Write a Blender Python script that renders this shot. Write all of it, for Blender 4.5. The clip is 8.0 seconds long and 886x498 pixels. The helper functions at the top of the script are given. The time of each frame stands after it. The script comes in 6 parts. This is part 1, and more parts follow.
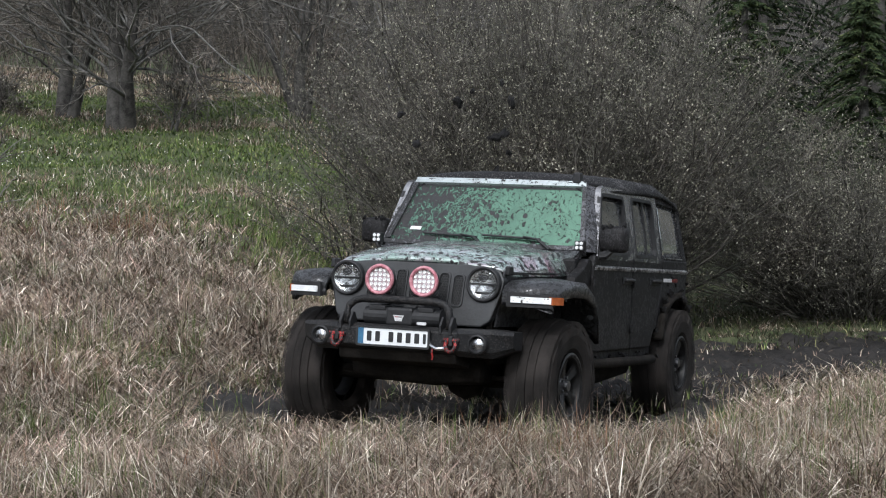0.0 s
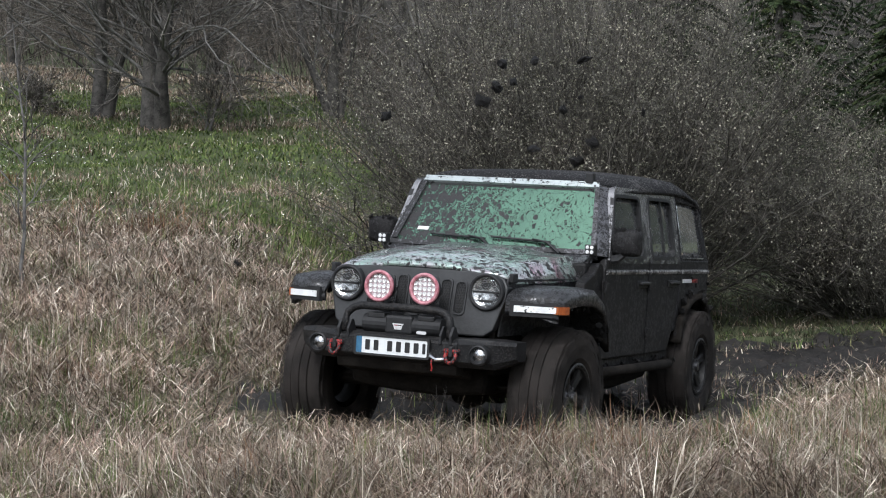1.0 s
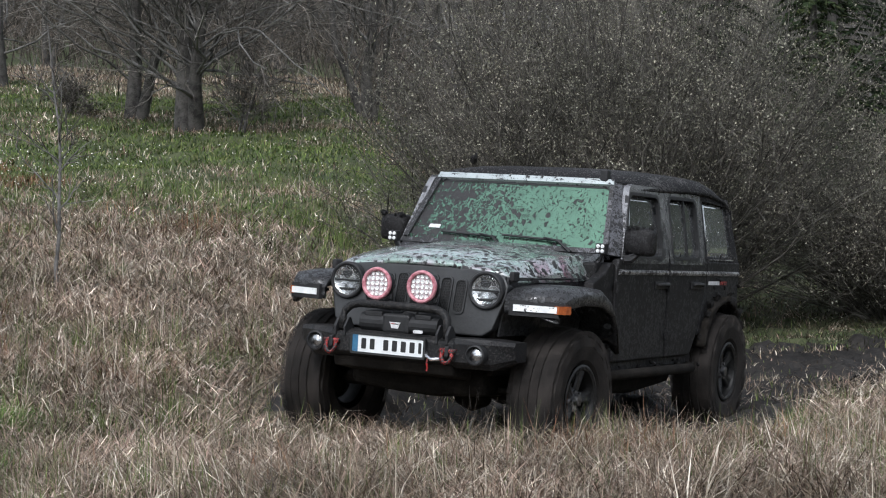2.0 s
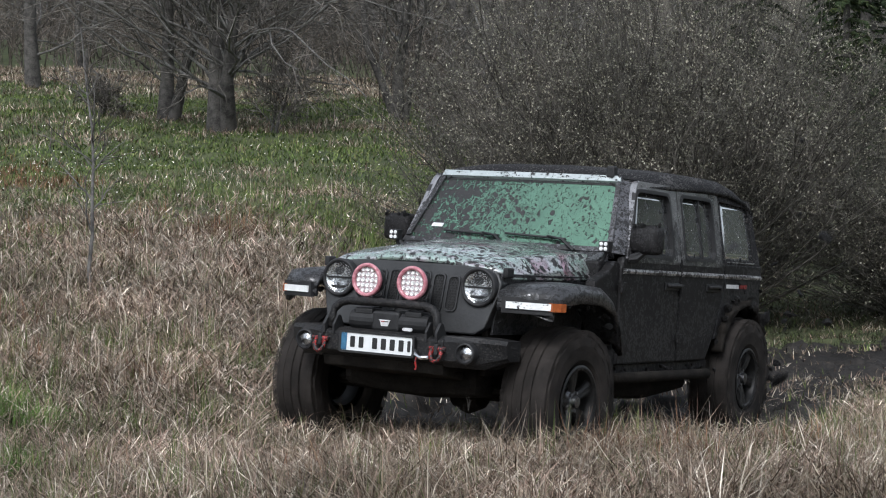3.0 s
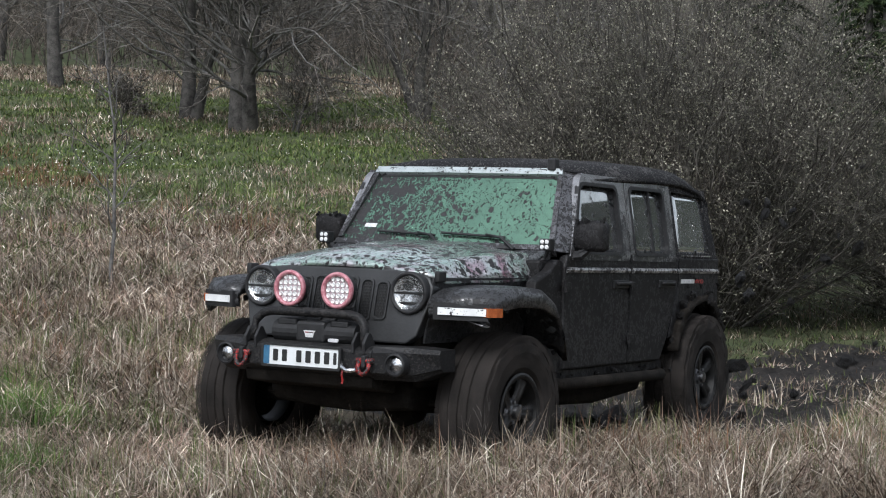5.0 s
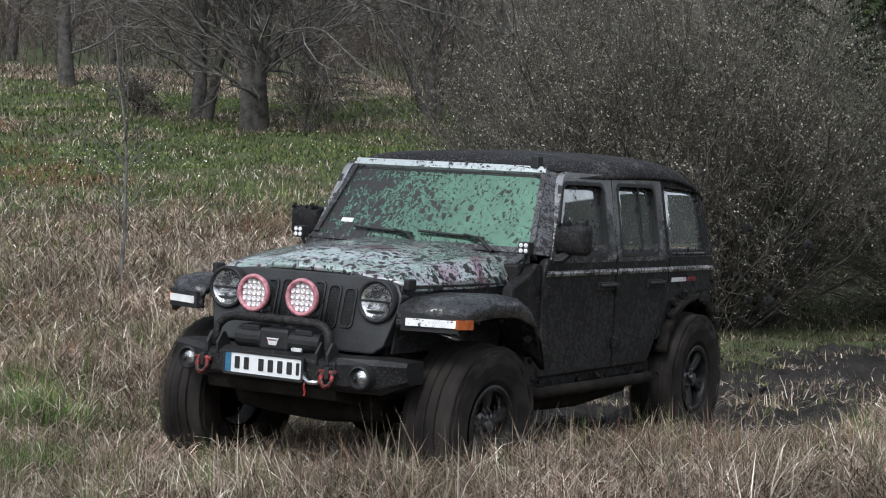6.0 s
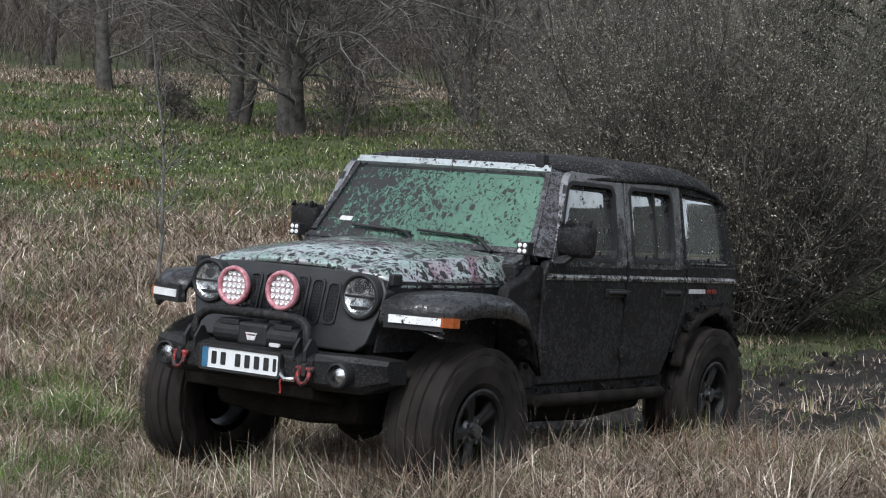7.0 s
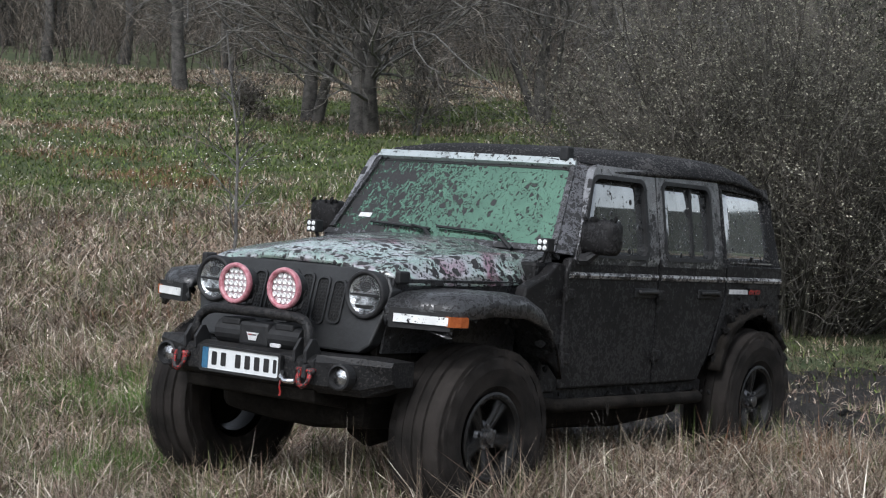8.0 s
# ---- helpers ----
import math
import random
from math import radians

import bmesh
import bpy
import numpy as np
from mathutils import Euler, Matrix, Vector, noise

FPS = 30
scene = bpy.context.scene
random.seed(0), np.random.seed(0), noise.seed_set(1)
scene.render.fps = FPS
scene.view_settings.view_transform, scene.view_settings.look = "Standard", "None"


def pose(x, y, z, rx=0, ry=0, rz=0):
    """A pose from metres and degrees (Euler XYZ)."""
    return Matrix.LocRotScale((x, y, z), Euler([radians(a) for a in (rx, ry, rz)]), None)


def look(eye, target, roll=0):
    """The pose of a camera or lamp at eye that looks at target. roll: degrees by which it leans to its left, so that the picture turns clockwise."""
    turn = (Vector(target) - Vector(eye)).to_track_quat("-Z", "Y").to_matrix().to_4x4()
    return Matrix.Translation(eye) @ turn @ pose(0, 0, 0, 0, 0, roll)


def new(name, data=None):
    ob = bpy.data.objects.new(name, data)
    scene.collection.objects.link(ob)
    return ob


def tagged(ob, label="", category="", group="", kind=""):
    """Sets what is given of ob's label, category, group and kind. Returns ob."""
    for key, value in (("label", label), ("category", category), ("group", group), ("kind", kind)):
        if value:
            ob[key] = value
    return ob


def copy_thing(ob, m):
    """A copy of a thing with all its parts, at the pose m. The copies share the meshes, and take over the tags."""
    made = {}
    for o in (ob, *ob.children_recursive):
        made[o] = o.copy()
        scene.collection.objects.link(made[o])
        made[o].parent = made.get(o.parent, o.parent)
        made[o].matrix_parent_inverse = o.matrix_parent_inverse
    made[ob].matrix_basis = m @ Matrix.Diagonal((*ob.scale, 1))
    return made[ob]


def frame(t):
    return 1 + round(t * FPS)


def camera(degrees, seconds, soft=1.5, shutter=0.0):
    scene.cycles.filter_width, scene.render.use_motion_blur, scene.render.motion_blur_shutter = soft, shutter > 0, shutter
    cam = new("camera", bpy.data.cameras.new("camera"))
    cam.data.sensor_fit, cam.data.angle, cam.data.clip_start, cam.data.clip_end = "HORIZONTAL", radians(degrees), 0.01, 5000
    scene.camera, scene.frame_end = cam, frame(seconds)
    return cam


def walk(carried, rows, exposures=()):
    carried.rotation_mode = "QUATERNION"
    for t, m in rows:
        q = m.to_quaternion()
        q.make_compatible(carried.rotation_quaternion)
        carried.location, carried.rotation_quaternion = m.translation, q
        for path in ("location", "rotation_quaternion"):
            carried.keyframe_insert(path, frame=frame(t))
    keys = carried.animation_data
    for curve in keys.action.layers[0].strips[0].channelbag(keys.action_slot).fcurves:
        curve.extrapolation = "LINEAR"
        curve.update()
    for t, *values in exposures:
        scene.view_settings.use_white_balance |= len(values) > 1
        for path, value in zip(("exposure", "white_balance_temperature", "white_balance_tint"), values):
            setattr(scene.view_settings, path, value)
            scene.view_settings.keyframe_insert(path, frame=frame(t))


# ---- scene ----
import functools

cam = camera(27.5, 8.0, soft=1.08, shutter=0.25)
EYE = (0.0, 0.0, 1.9)
# seconds, yaw, pitch, roll of the camera
CAM = (
    (0.0, -3.486, -2.242, 0.137),
    (0.5, -2.934, -2.263, 0.077),
    (1.0, -2.424, -2.269, 0.048),
    (1.5, -1.900, -2.242, 0.052),
    (3.0, -0.367, -2.220, -0.053),
    (3.5, 0.006, -2.209, -0.000),
    (4.0, 0.097, -2.226, 0.077),
    (4.5, 0.232, -2.226, 0.086),
    (6.0, 0.630, -2.220, 0.220),
    (6.5, 1.333, -2.104, 0.204),
    (7.0, 1.779, -2.096, 0.225),
    (7.5, 2.471, -2.091, 0.220),
    (8.0, 4.069, -2.127, 0.355),
)
# seconds, place of the front axle on the ground, yaw, nose up, left side up
DRIVE = (
    (0.0, 0.706, 12.963, 0.207, -115.81, 3.52, -1.36),
    (0.5, 0.571, 12.705, 0.189, -115.90, 2.98, -1.35),
    (1.0, 0.466, 12.557, 0.189, -116.43, 2.65, -2.25),
    (1.5, 0.359, 12.405, 0.204, -117.40, 2.76, -2.50),
    (3.0, -0.002, 11.834, 0.266, -120.21, 3.83, -2.04),
    (3.5, -0.138, 11.611, 0.274, -120.16, 4.23, -2.09),
    (4.0, -0.267, 11.430, 0.275, -119.75, 4.26, -0.83),
    (4.5, -0.404, 11.254, 0.272, -118.96, 3.51, -0.33),
    (6.0, -0.769, 10.676, 0.279, -119.54, 1.42, -2.55),
    (6.5, -0.888, 10.424, 0.316, -120.18, 2.14, -2.44),
    (7.0, -1.031, 10.184, 0.349, -120.97, 3.07, -2.98),
    (7.5, -1.174, 9.936, 0.364, -121.64, 3.72, -2.83),
    (8.0, -1.320, 9.693, 0.377, -121.75, 3.16, -2.56),
)

walk(cam, [(t, pose(*EYE, 90 + p, 0, y) @ pose(0, 0, 0, 0, 0, r)) for t, y, p, r in CAM], exposures=((0.0, 0.52, 6120, 10), (4.0, 0.45, 6120, 10), (8.0, 0.42, 6120, 10)))

# ---- light: dull overcast day, soft light from high on the camera's left ----
world = bpy.data.worlds.new("overcast")
scene.world = world
world.use_nodes = True
wn = world.node_tree.nodes
wl = world.node_tree.links
sky = wn.new("ShaderNodeTexSky")
sky.sky_type, sky.sun_disc = "NISHITA", False
sky.sun_elevation, sky.sun_rotation = radians(48), radians(200)
sky.air_density, sky.dust_density, sky.ozone_density = 1.2, 2.0, 0.6
grey = wn.new("ShaderNodeHueSaturation")
grey.inputs["Saturation"].default_value = 0.3
wl.new(sky.outputs[0], grey.inputs["Color"])
wl.new(grey.outputs[0], wn["Background"].inputs["Color"])
wn["Background"].inputs["Strength"].default_value = 0.15
sun = new("sun", bpy.data.lights.new("sun", "SUN"))
sun.data.energy, sun.data.angle, sun.data.color = 1.5, radians(18), (1.0, 0.99, 0.98)
sun.matrix_world = look((-6, -16, 20), (0, 0, 0))

# ---- materials ----
def nodes_of(name):
    m = bpy.data.materials.new(name)
    m.use_nodes = True
    return m, m.node_tree.nodes, m.node_tree.links, m.node_tree.nodes["Principled BSDF"]


def noise_node(n, l, scale, detail=5.0, rough=0.6, coord="Object"):
    tc = n.new("ShaderNodeTexCoord")
    t = n.new("ShaderNodeTexNoise")
    t.inputs["Scale"].default_value, t.inputs["Detail"].default_value, t.inputs["Roughness"].default_value = scale, detail, rough
    l.new(tc.outputs[coord], t.inputs["Vector"])
    return t


def ramp(n, l, source, stops):
    r = n.new("ShaderNodeValToRGB")
    e = r.color_ramp.elements
    while len(e) < len(stops):
        e.new(0.5)
    for k, (p, c) in enumerate(stops):
        e[k].position, e[k].color = p, (*c, 1) if len(c) == 3 else c
    l.new(source, r.inputs["Fac"])
    return r


def bump(n, l, b, source, strength=0.4, distance=0.02):
    k = n.new("ShaderNodeBump")
    k.inputs["Strength"].default_value, k.inputs["Distance"].default_value = strength, distance
    l.new(source, k.inputs["Height"])
    l.new(k.outputs[0], b.inputs["Normal"])
    return k


def plain(name, c1, c2, rough=0.6, metal=0.0, scale=8.0, relief=0.2, coat=0.0, spread=0.12):
    """Two shades mixed by noise at two scales, with fine relief."""
    m, n, l, b = nodes_of(name)
    t, t2 = noise_node(n, l, scale), noise_node(n, l, scale * 7)
    mix = n.new("ShaderNodeMath")
    mix.operation = "MULTIPLY_ADD"
    mix.inputs[1].default_value, mix.inputs[2].default_value = 0.35, 0.0
    l.new(t2.outputs[0], mix.inputs[0])
    add = n.new("ShaderNodeMath")
    add.operation = "MULTIPLY_ADD"
    add.inputs[1].default_value = 0.65
    l.new(t.outputs[0], add.inputs[0])
    l.new(mix.outputs[0], add.inputs[2])
    r = ramp(n, l, add.outputs[0], ((0.5 - spread, c1), (0.5 + spread, c2)))
    l.new(r.outputs[0], b.inputs["Base Color"])
    b.inputs["Roughness"].default_value, b.inputs["Metallic"].default_value = rough, metal
    b.inputs["Coat Weight"].default_value = coat
    bump(n, l, b, t2.outputs[0], relief, 0.01)
    return m


def islands(name, stops, rough=0.75, through_light=0.25):
    """Blades, twigs and leaves: each piece takes its own shade."""
    m, n, l, b = nodes_of(name)
    g = n.new("ShaderNodeNewGeometry")
    r = ramp(n, l, g.outputs["Random Per Island"], stops)
    patch = noise_node(n, l, 0.9, 3.0)
    r2 = ramp(n, l, patch.outputs[0], ((0.33, (0.58, 0.56, 0.52)), (0.5, (0.95, 0.93, 0.9)), (0.66, (1.25, 1.17, 1.13))))
    mx = n.new("ShaderNodeMix")
    mx.data_type, mx.blend_type = "RGBA", "MULTIPLY"
    mx.inputs["Factor"].default_value = 1.0
    l.new(r.outputs[0], mx.inputs["A"])
    l.new(r2.outputs[0], mx.inputs["B"])
    clump = ramp(n, l, noise_node(n, l, 7.0, 2.0).outputs[0], ((0.36, (0.5, 0.47, 0.44)), (0.5, (0.95, 0.95, 0.95)), (0.64, (1.35, 1.33, 1.3))))
    mx2 = n.new("ShaderNodeMix")
    mx2.data_type, mx2.blend_type = "RGBA", "MULTIPLY"
    mx2.inputs["Factor"].default_value = 1.0
    l.new(mx.outputs["Result"], mx2.inputs["A"])
    l.new(clump.outputs[0], mx2.inputs["B"])
    l.new(mx2.outputs["Result"], b.inputs["Base Color"])
    b.inputs["Roughness"].default_value = rough
    b.inputs["Specular IOR Level"].default_value = 0.25
    return m


def muddy(name, clean, rough, cover, scale=16.0, metal=0.0, coat=0.0, sheen_patches=None, mud=(0.0165, 0.0155, 0.016), drip=1.0, patchy=0.6):
    """A clean surface under thrown mud: flecks, blobs and runs of dried and wet mud that stand proud of it.
    cover: how far the mud closes, 0 to 1."""
    m, n, l, b = nodes_of(name)
    tc = n.new("ShaderNodeTexCoord")
    mp = n.new("ShaderNodeMapping")
    mp.inputs["Scale"].default_value = (1.0, 1.0, drip)
    l.new(tc.outputs["Object"], mp.inputs["Vector"])
    def nz(s, d, r, dist=0.0):
        t = n.new("ShaderNodeTexNoise")
        t.inputs["Scale"].default_value, t.inputs["Detail"].default_value = s, d
        t.inputs["Roughness"].default_value, t.inputs["Distortion"].default_value = r, dist
        l.new(mp.outputs[0], t.inputs["Vector"])
        return t
    big, fine, patch = nz(scale, 3, 0.6), nz(scale * 3.0, 2, 0.5), nz(scale * 0.12, 3, 0.6)
    def math_node(op, a, c):
        k = n.new("ShaderNodeMath")
        k.operation = op
        for i, v in enumerate((a, c)):
            if isinstance(v, (int, float)):
                k.inputs[i].default_value = v
            else:
                l.new(v, k.inputs[i])
        return k.outputs[0]
    local = math_node("MULTIPLY", math_node("SUBTRACT", patch.outputs[0], 0.5), patchy)
    lo_big, lo_fine = 0.76 - 0.32 * cover, 0.69 - 0.25 * cover
    hi = math_node("MAXIMUM", math_node("SUBTRACT", math_node("ADD", big.outputs[0], local), lo_big), math_node("SUBTRACT", math_node("ADD", fine.outputs[0], math_node("MULTIPLY", local, 0.5)), lo_fine))
    mask = ramp(n, l, math_node("ADD", hi, 0.5), ((0.495, (0, 0, 0)), (0.52, (1, 1, 1))))
    tone = ramp(n, l, fine.outputs[0], ((0.35, mud), (0.7, tuple(c * 2.6 for c in mud))))
    mx = n.new("ShaderNodeMix")
    mx.data_type = "RGBA"
    l.new(mask.outputs[0], mx.inputs["Factor"])
    l.new(tone.outputs[0], mx.inputs["B"])
    if sheen_patches:
        sp = nz(scale * 0.16, 2, 0.5, 1.5)
        rp = ramp(n, l, sp.outputs[0], sheen_patches)
        l.new(rp.outputs[0], mx.inputs["A"])
    else:
        mx.inputs["A"].default_value = (*clean, 1)
    l.new(mx.outputs["Result"], b.inputs["Base Color"])
    for socket, a, z in (("Roughness", rough, 0.62), ("Metallic", metal, 0.0), ("Coat Weight", coat, 0.0)):
        k = n.new("ShaderNodeMapRange")
        k.inputs["To Min"].default_value, k.inputs["To Max"].default_value = a, z
        l.new(mask.outputs[0], k.inputs["Value"])
        l.new(k.outputs[0], b.inputs[socket])
    b.inputs["Coat Roughness"].default_value = 0.08
    bump(n, l, b, mask.outputs[0], 0.7, 0.012)
    return m


def spattered(name, clean, rough, amount, metal=0.0, coat=0.0, side=0.0, low=0.0, mud=(0.013, 0.0122, 0.0125), drip=1.0, sheen=None, film=0.0, size=1.0):
    """A surface hit by thrown mud: separate flecks and blobs of three sizes, thicker in patches.
    amount: how large the flecks grow; side: more of them towards the car's right; low: more towards the ground; film: a thin dried wash."""
    m, n, l, b = nodes_of(name)
    tc = n.new("ShaderNodeTexCoord")
    mp = n.new("ShaderNodeMapping")
    mp.inputs["Scale"].default_value = (1.0, 1.0, drip)
    l.new(tc.outputs["Object"], mp.inputs["Vector"])
    sep = n.new("ShaderNodeSeparateXYZ")
    l.new(tc.outputs["Object"], sep.inputs[0])
    def calc(op, a, c, e=None):
        k = n.new("ShaderNodeMath")
        k.operation = op
        for i, v in enumerate((a, c) if e is None else (a, c, e)):
            if isinstance(v, (int, float)):
                k.inputs[i].default_value = v
            else:
                l.new(v, k.inputs[i])
        return k.outputs[0]
    def nz(scale, detail=3.0):
        t = n.new("ShaderNodeTexNoise")
        t.inputs["Scale"].default_value, t.inputs["Detail"].default_value = scale, detail
        l.new(mp.outputs[0], t.inputs["Vector"])
        return t
    bend = nz(26.0, 2.0)
    shift = n.new("ShaderNodeVectorMath")
    shift.operation = "MULTIPLY_ADD"
    l.new(bend.outputs["Color"], shift.inputs[0])
    shift.inputs[1].default_value = (0.05, 0.05, 0.05)
    l.new(mp.outputs[0], shift.inputs[2])
    patch = nz(5.5, 4.0)
    dens = calc("MULTIPLY_ADD", calc("SUBTRACT", patch.outputs[0], 0.5), 1.1, amount)
    if side:
        dens = calc("ADD", dens, calc("MULTIPLY", calc("POWER", calc("MAXIMUM", calc("MULTIPLY_ADD", sep.outputs[1], -0.62, 0.45), 0.0), 2.0), side))
    if low:
        dens = calc("ADD", dens, calc("MULTIPLY", calc("SUBTRACT", 1.5, sep.outputs[2]), low))
    mask = None
    for scale, reach in ((13.0 / size, 0.62), (30.0 / size, 0.72), (62.0 / size, 0.70)):
        v = n.new("ShaderNodeTexVoronoi")
        v.inputs["Scale"].default_value = scale
        l.new(shift.outputs[0], v.inputs["Vector"])
        rnd = n.new("ShaderNodeSeparateColor")
        l.new(v.outputs["Color"], rnd.inputs[0])
        r = calc("MULTIPLY", calc("MULTIPLY", calc("POWER", rnd.outputs[0], 1.6), reach), dens)
        d = calc("MULTIPLY", calc("SUBTRACT", r, v.outputs["Distance"]), 14.0)
        mask = d if mask is None else calc("MAXIMUM", mask, d)
    mask = calc("MINIMUM", calc("MAXIMUM", mask, 0.0), 1.0)
    fine = nz(70.0, 2.0)
    tone = ramp(n, l, fine.outputs[0], ((0.35, mud), (0.7, tuple(c * 2.8 for c in mud))))
    base = n.new("ShaderNodeMix")
    base.data_type = "RGBA"
    wash = ramp(n, l, nz(7.0, 5.0).outputs[0], ((0.36, (0, 0, 0)), (0.68, (1, 1, 1))))
    l.new(calc("MULTIPLY", wash.outputs[0], film), base.inputs["Factor"])
    base.inputs["B"].default_value = (*(c * 4.0 for c in mud), 1)
    if sheen:
        sp = nz(3.2, 2.0)
        sp.inputs["Distortion"].default_value = 1.5
        l.new(ramp(n, l, sp.outputs[0], sheen).outputs[0], base.inputs["A"])
    else:
        base.inputs["A"].default_value = (*clean, 1)
    mx = n.new("ShaderNodeMix")
    mx.data_type = "RGBA"
    l.new(mask, mx.inputs["Factor"])
    l.new(base.outputs["Result"], mx.inputs["A"])
    l.new(tone.outputs[0], mx.inputs["B"])
    l.new(mx.outputs["Result"], b.inputs["Base Color"])
    for socket, a, z in (("Roughness", rough, 0.6), ("Metallic", metal, 0.0), ("Coat Weight", coat, 0.0)):
        k = n.new("ShaderNodeMapRange")
        k.inputs["To Min"].default_value, k.inputs["To Max"].default_value = a, z
        l.new(mask, k.inputs["Value"])
        l.new(k.outputs[0], b.inputs[socket])
    b.inputs["Coat Roughness"].default_value = 0.08
    bump(n, l, b, mask, 0.8, 0.012)
    return m


M_GROUND = plain("field_soil", (0.035, 0.028, 0.018), (0.10, 0.085, 0.055), 0.95, scale=1.3, relief=0.6)
M_BANKSOIL = plain("mossy_turf", (0.03, 0.045, 0.014), (0.075, 0.085, 0.03), 0.95, scale=1.1, relief=0.5)
M_MUD = plain("wet_black_mud", (0.007, 0.0062, 0.0055), (0.030, 0.026, 0.0225), 0.72, scale=5.0, relief=0.8)
M_MUD.node_tree.nodes["Principled BSDF"].inputs["Specular IOR Level"].default_value = 0.3
M_CLOD = plain("mud_clod", (0.0035, 0.0032, 0.003), (0.010, 0.009, 0.0085), 0.6, scale=14.0, relief=0.8)
M_STRAW = islands("dry_grass", ((0.0, (0.05, 0.037, 0.029)), (0.2, (0.16, 0.12, 0.092)), (0.45, (0.30, 0.26, 0.195)), (0.66, (0.30, 0.21, 0.175)), (0.84, (0.40, 0.36, 0.30)), (1.0, (0.86, 0.80, 0.70))))
M_GREEN = islands("green_grass", ((0.0, (0.05, 0.085, 0.024)), (0.5, (0.10, 0.15, 0.042)), (0.8, (0.155, 0.20, 0.068)), (1.0, (0.25, 0.25, 0.125))))
M_LUSH = islands("lush_grass", ((0.0, (0.055, 0.12, 0.025)), (0.6, (0.11, 0.21, 0.05)), (1.0, (0.19, 0.28, 0.085))))
M_RUSSET = islands("russet_sedge", ((0.0, (0.09, 0.05, 0.03)), (0.5, (0.19, 0.10, 0.06)), (1.0, (0.28, 0.18, 0.11))))
M_PETAL = islands("white_petals", ((0.0, (0.7, 0.7, 0.66)), (1.0, (0.85, 0.85, 0.82))))
M_BARK = plain("grey_bark", (0.022, 0.02, 0.018), (0.11, 0.102, 0.092), 0.9, scale=5.0, relief=0.9)
M_TWIG = islands("bare_twigs", ((0.0, (0.05, 0.046, 0.042)), (0.5, (0.11, 0.104, 0.096)), (1.0, (0.24, 0.23, 0.215))))
M_WILLOW = islands("willow_twigs", ((0.0, (0.055, 0.052, 0.047)), (0.6, (0.10, 0.097, 0.087)), (1.0, (0.165, 0.16, 0.145))))
M_BUD = islands("willow_buds", ((0.0, (0.10, 0.105, 0.075)), (0.55, (0.21, 0.212, 0.165)), (1.0, (0.42, 0.42, 0.35))))
M_NEEDLE = islands("spruce_needles", ((0.0, (0.010, 0.020, 0.008)), (0.6, (0.019, 0.034, 0.012)), (1.0, (0.034, 0.05, 0.016))))
M_LARCH = islands("fresh_needles", ((0.0, (0.016, 0.03, 0.011)), (0.6, (0.035, 0.055, 0.022)), (1.0, (0.065, 0.08, 0.03))))
M_NEWLEAF = islands("new_leaves", ((0.0, (0.10, 0.12, 0.02)), (1.0, (0.22, 0.22, 0.05))))
M_LITTER = islands("leaf_litter_brush", ((0.0, (0.045, 0.040, 0.034)), (0.6, (0.115, 0.102, 0.087)), (1.0, (0.23, 0.205, 0.18))))
M_LOW = islands("muddy_low_growth", ((0.0, (0.022, 0.023, 0.013)), (0.6, (0.052, 0.052, 0.030)), (1.0, (0.12, 0.11, 0.07))))

# sky reflections on the hood, put into its base colour as pale patches
SKY_SHEEN = ((0.30, (0.42, 0.24, 0.30)), (0.40, (0.58, 0.56, 0.58)), (0.54, (0.48, 0.64, 0.56)), (0.66, (0.74, 0.76, 0.75)))
M_HOOD = spattered("hood_sky_sheen_under_mud", (0.4, 0.5, 0.46), 0.22, 1.05, 0.6, 0.6, side=-0.55, sheen=SKY_SHEEN, film=0.2, size=0.75)
M_PAINT = spattered("black_paint_mud_flecked", (0.035, 0.035, 0.037), 0.35, 1.1, 0.0, 0.2, mud=(0.010, 0.0097, 0.010), film=0.3)
M_DOOR = muddy("door_paint_caked_in_mud", (0.028, 0.0275, 0.028), 0.5, 0.80, 20.0, 0.0, 0.0, mud=(0.0056, 0.0052, 0.0053))
M_FRAME = spattered("window_frame_mud_flecked", (0.36, 0.36, 0.37), 0.26, 1.05, 0.5, 0.5, low=2.2, mud=(0.009, 0.0087, 0.009), film=0.4, size=0.5)
M_PILLAR = spattered("pillar_mud_flecked", (0.17, 0.17, 0.18), 0.28, 1.12, 0.4, 0.4, side=1.6, low=0.6, mud=(0.009, 0.0087, 0.009), film=0.6, size=0.45)
# black rail coloured pale: the sky's shine on it is in the base colour
M_HEADER = spattered("windscreen_header", (0.62, 0.68, 0.67), 0.25, 0.62, 0.5, 0.6, size=0.8, film=0.2)
# the highlight along the body ledge is painted in as a pale base colour
M_STRIP = spattered("belt_ledge", (0.42, 0.42, 0.42), 0.3, 1.15, 0.4, 0.5, size=0.6, film=0.6)
M_TRIM = plain("black_trim_plastic", (0.014, 0.014, 0.0145), (0.028, 0.028, 0.029), 0.55, scale=9.0)
M_GRILLE = plain("satin_black_grille", (0.013, 0.0135, 0.014), (0.026, 0.027, 0.028), 0.5, scale=6.0)
M_VOID = plain("dark_inside", (0.004, 0.004, 0.004), (0.009, 0.009, 0.009), 0.9)
M_UNDER = plain("mud_caked_underbody", (0.008, 0.007, 0.006), (0.022, 0.019, 0.016), 0.85, scale=7.0, relief=0.9)
M_ROOF = muddy("soft_top_canvas", (0.016, 0.016, 0.017), 0.85, 0.42, 24.0, mud=(0.035, 0.033, 0.032))
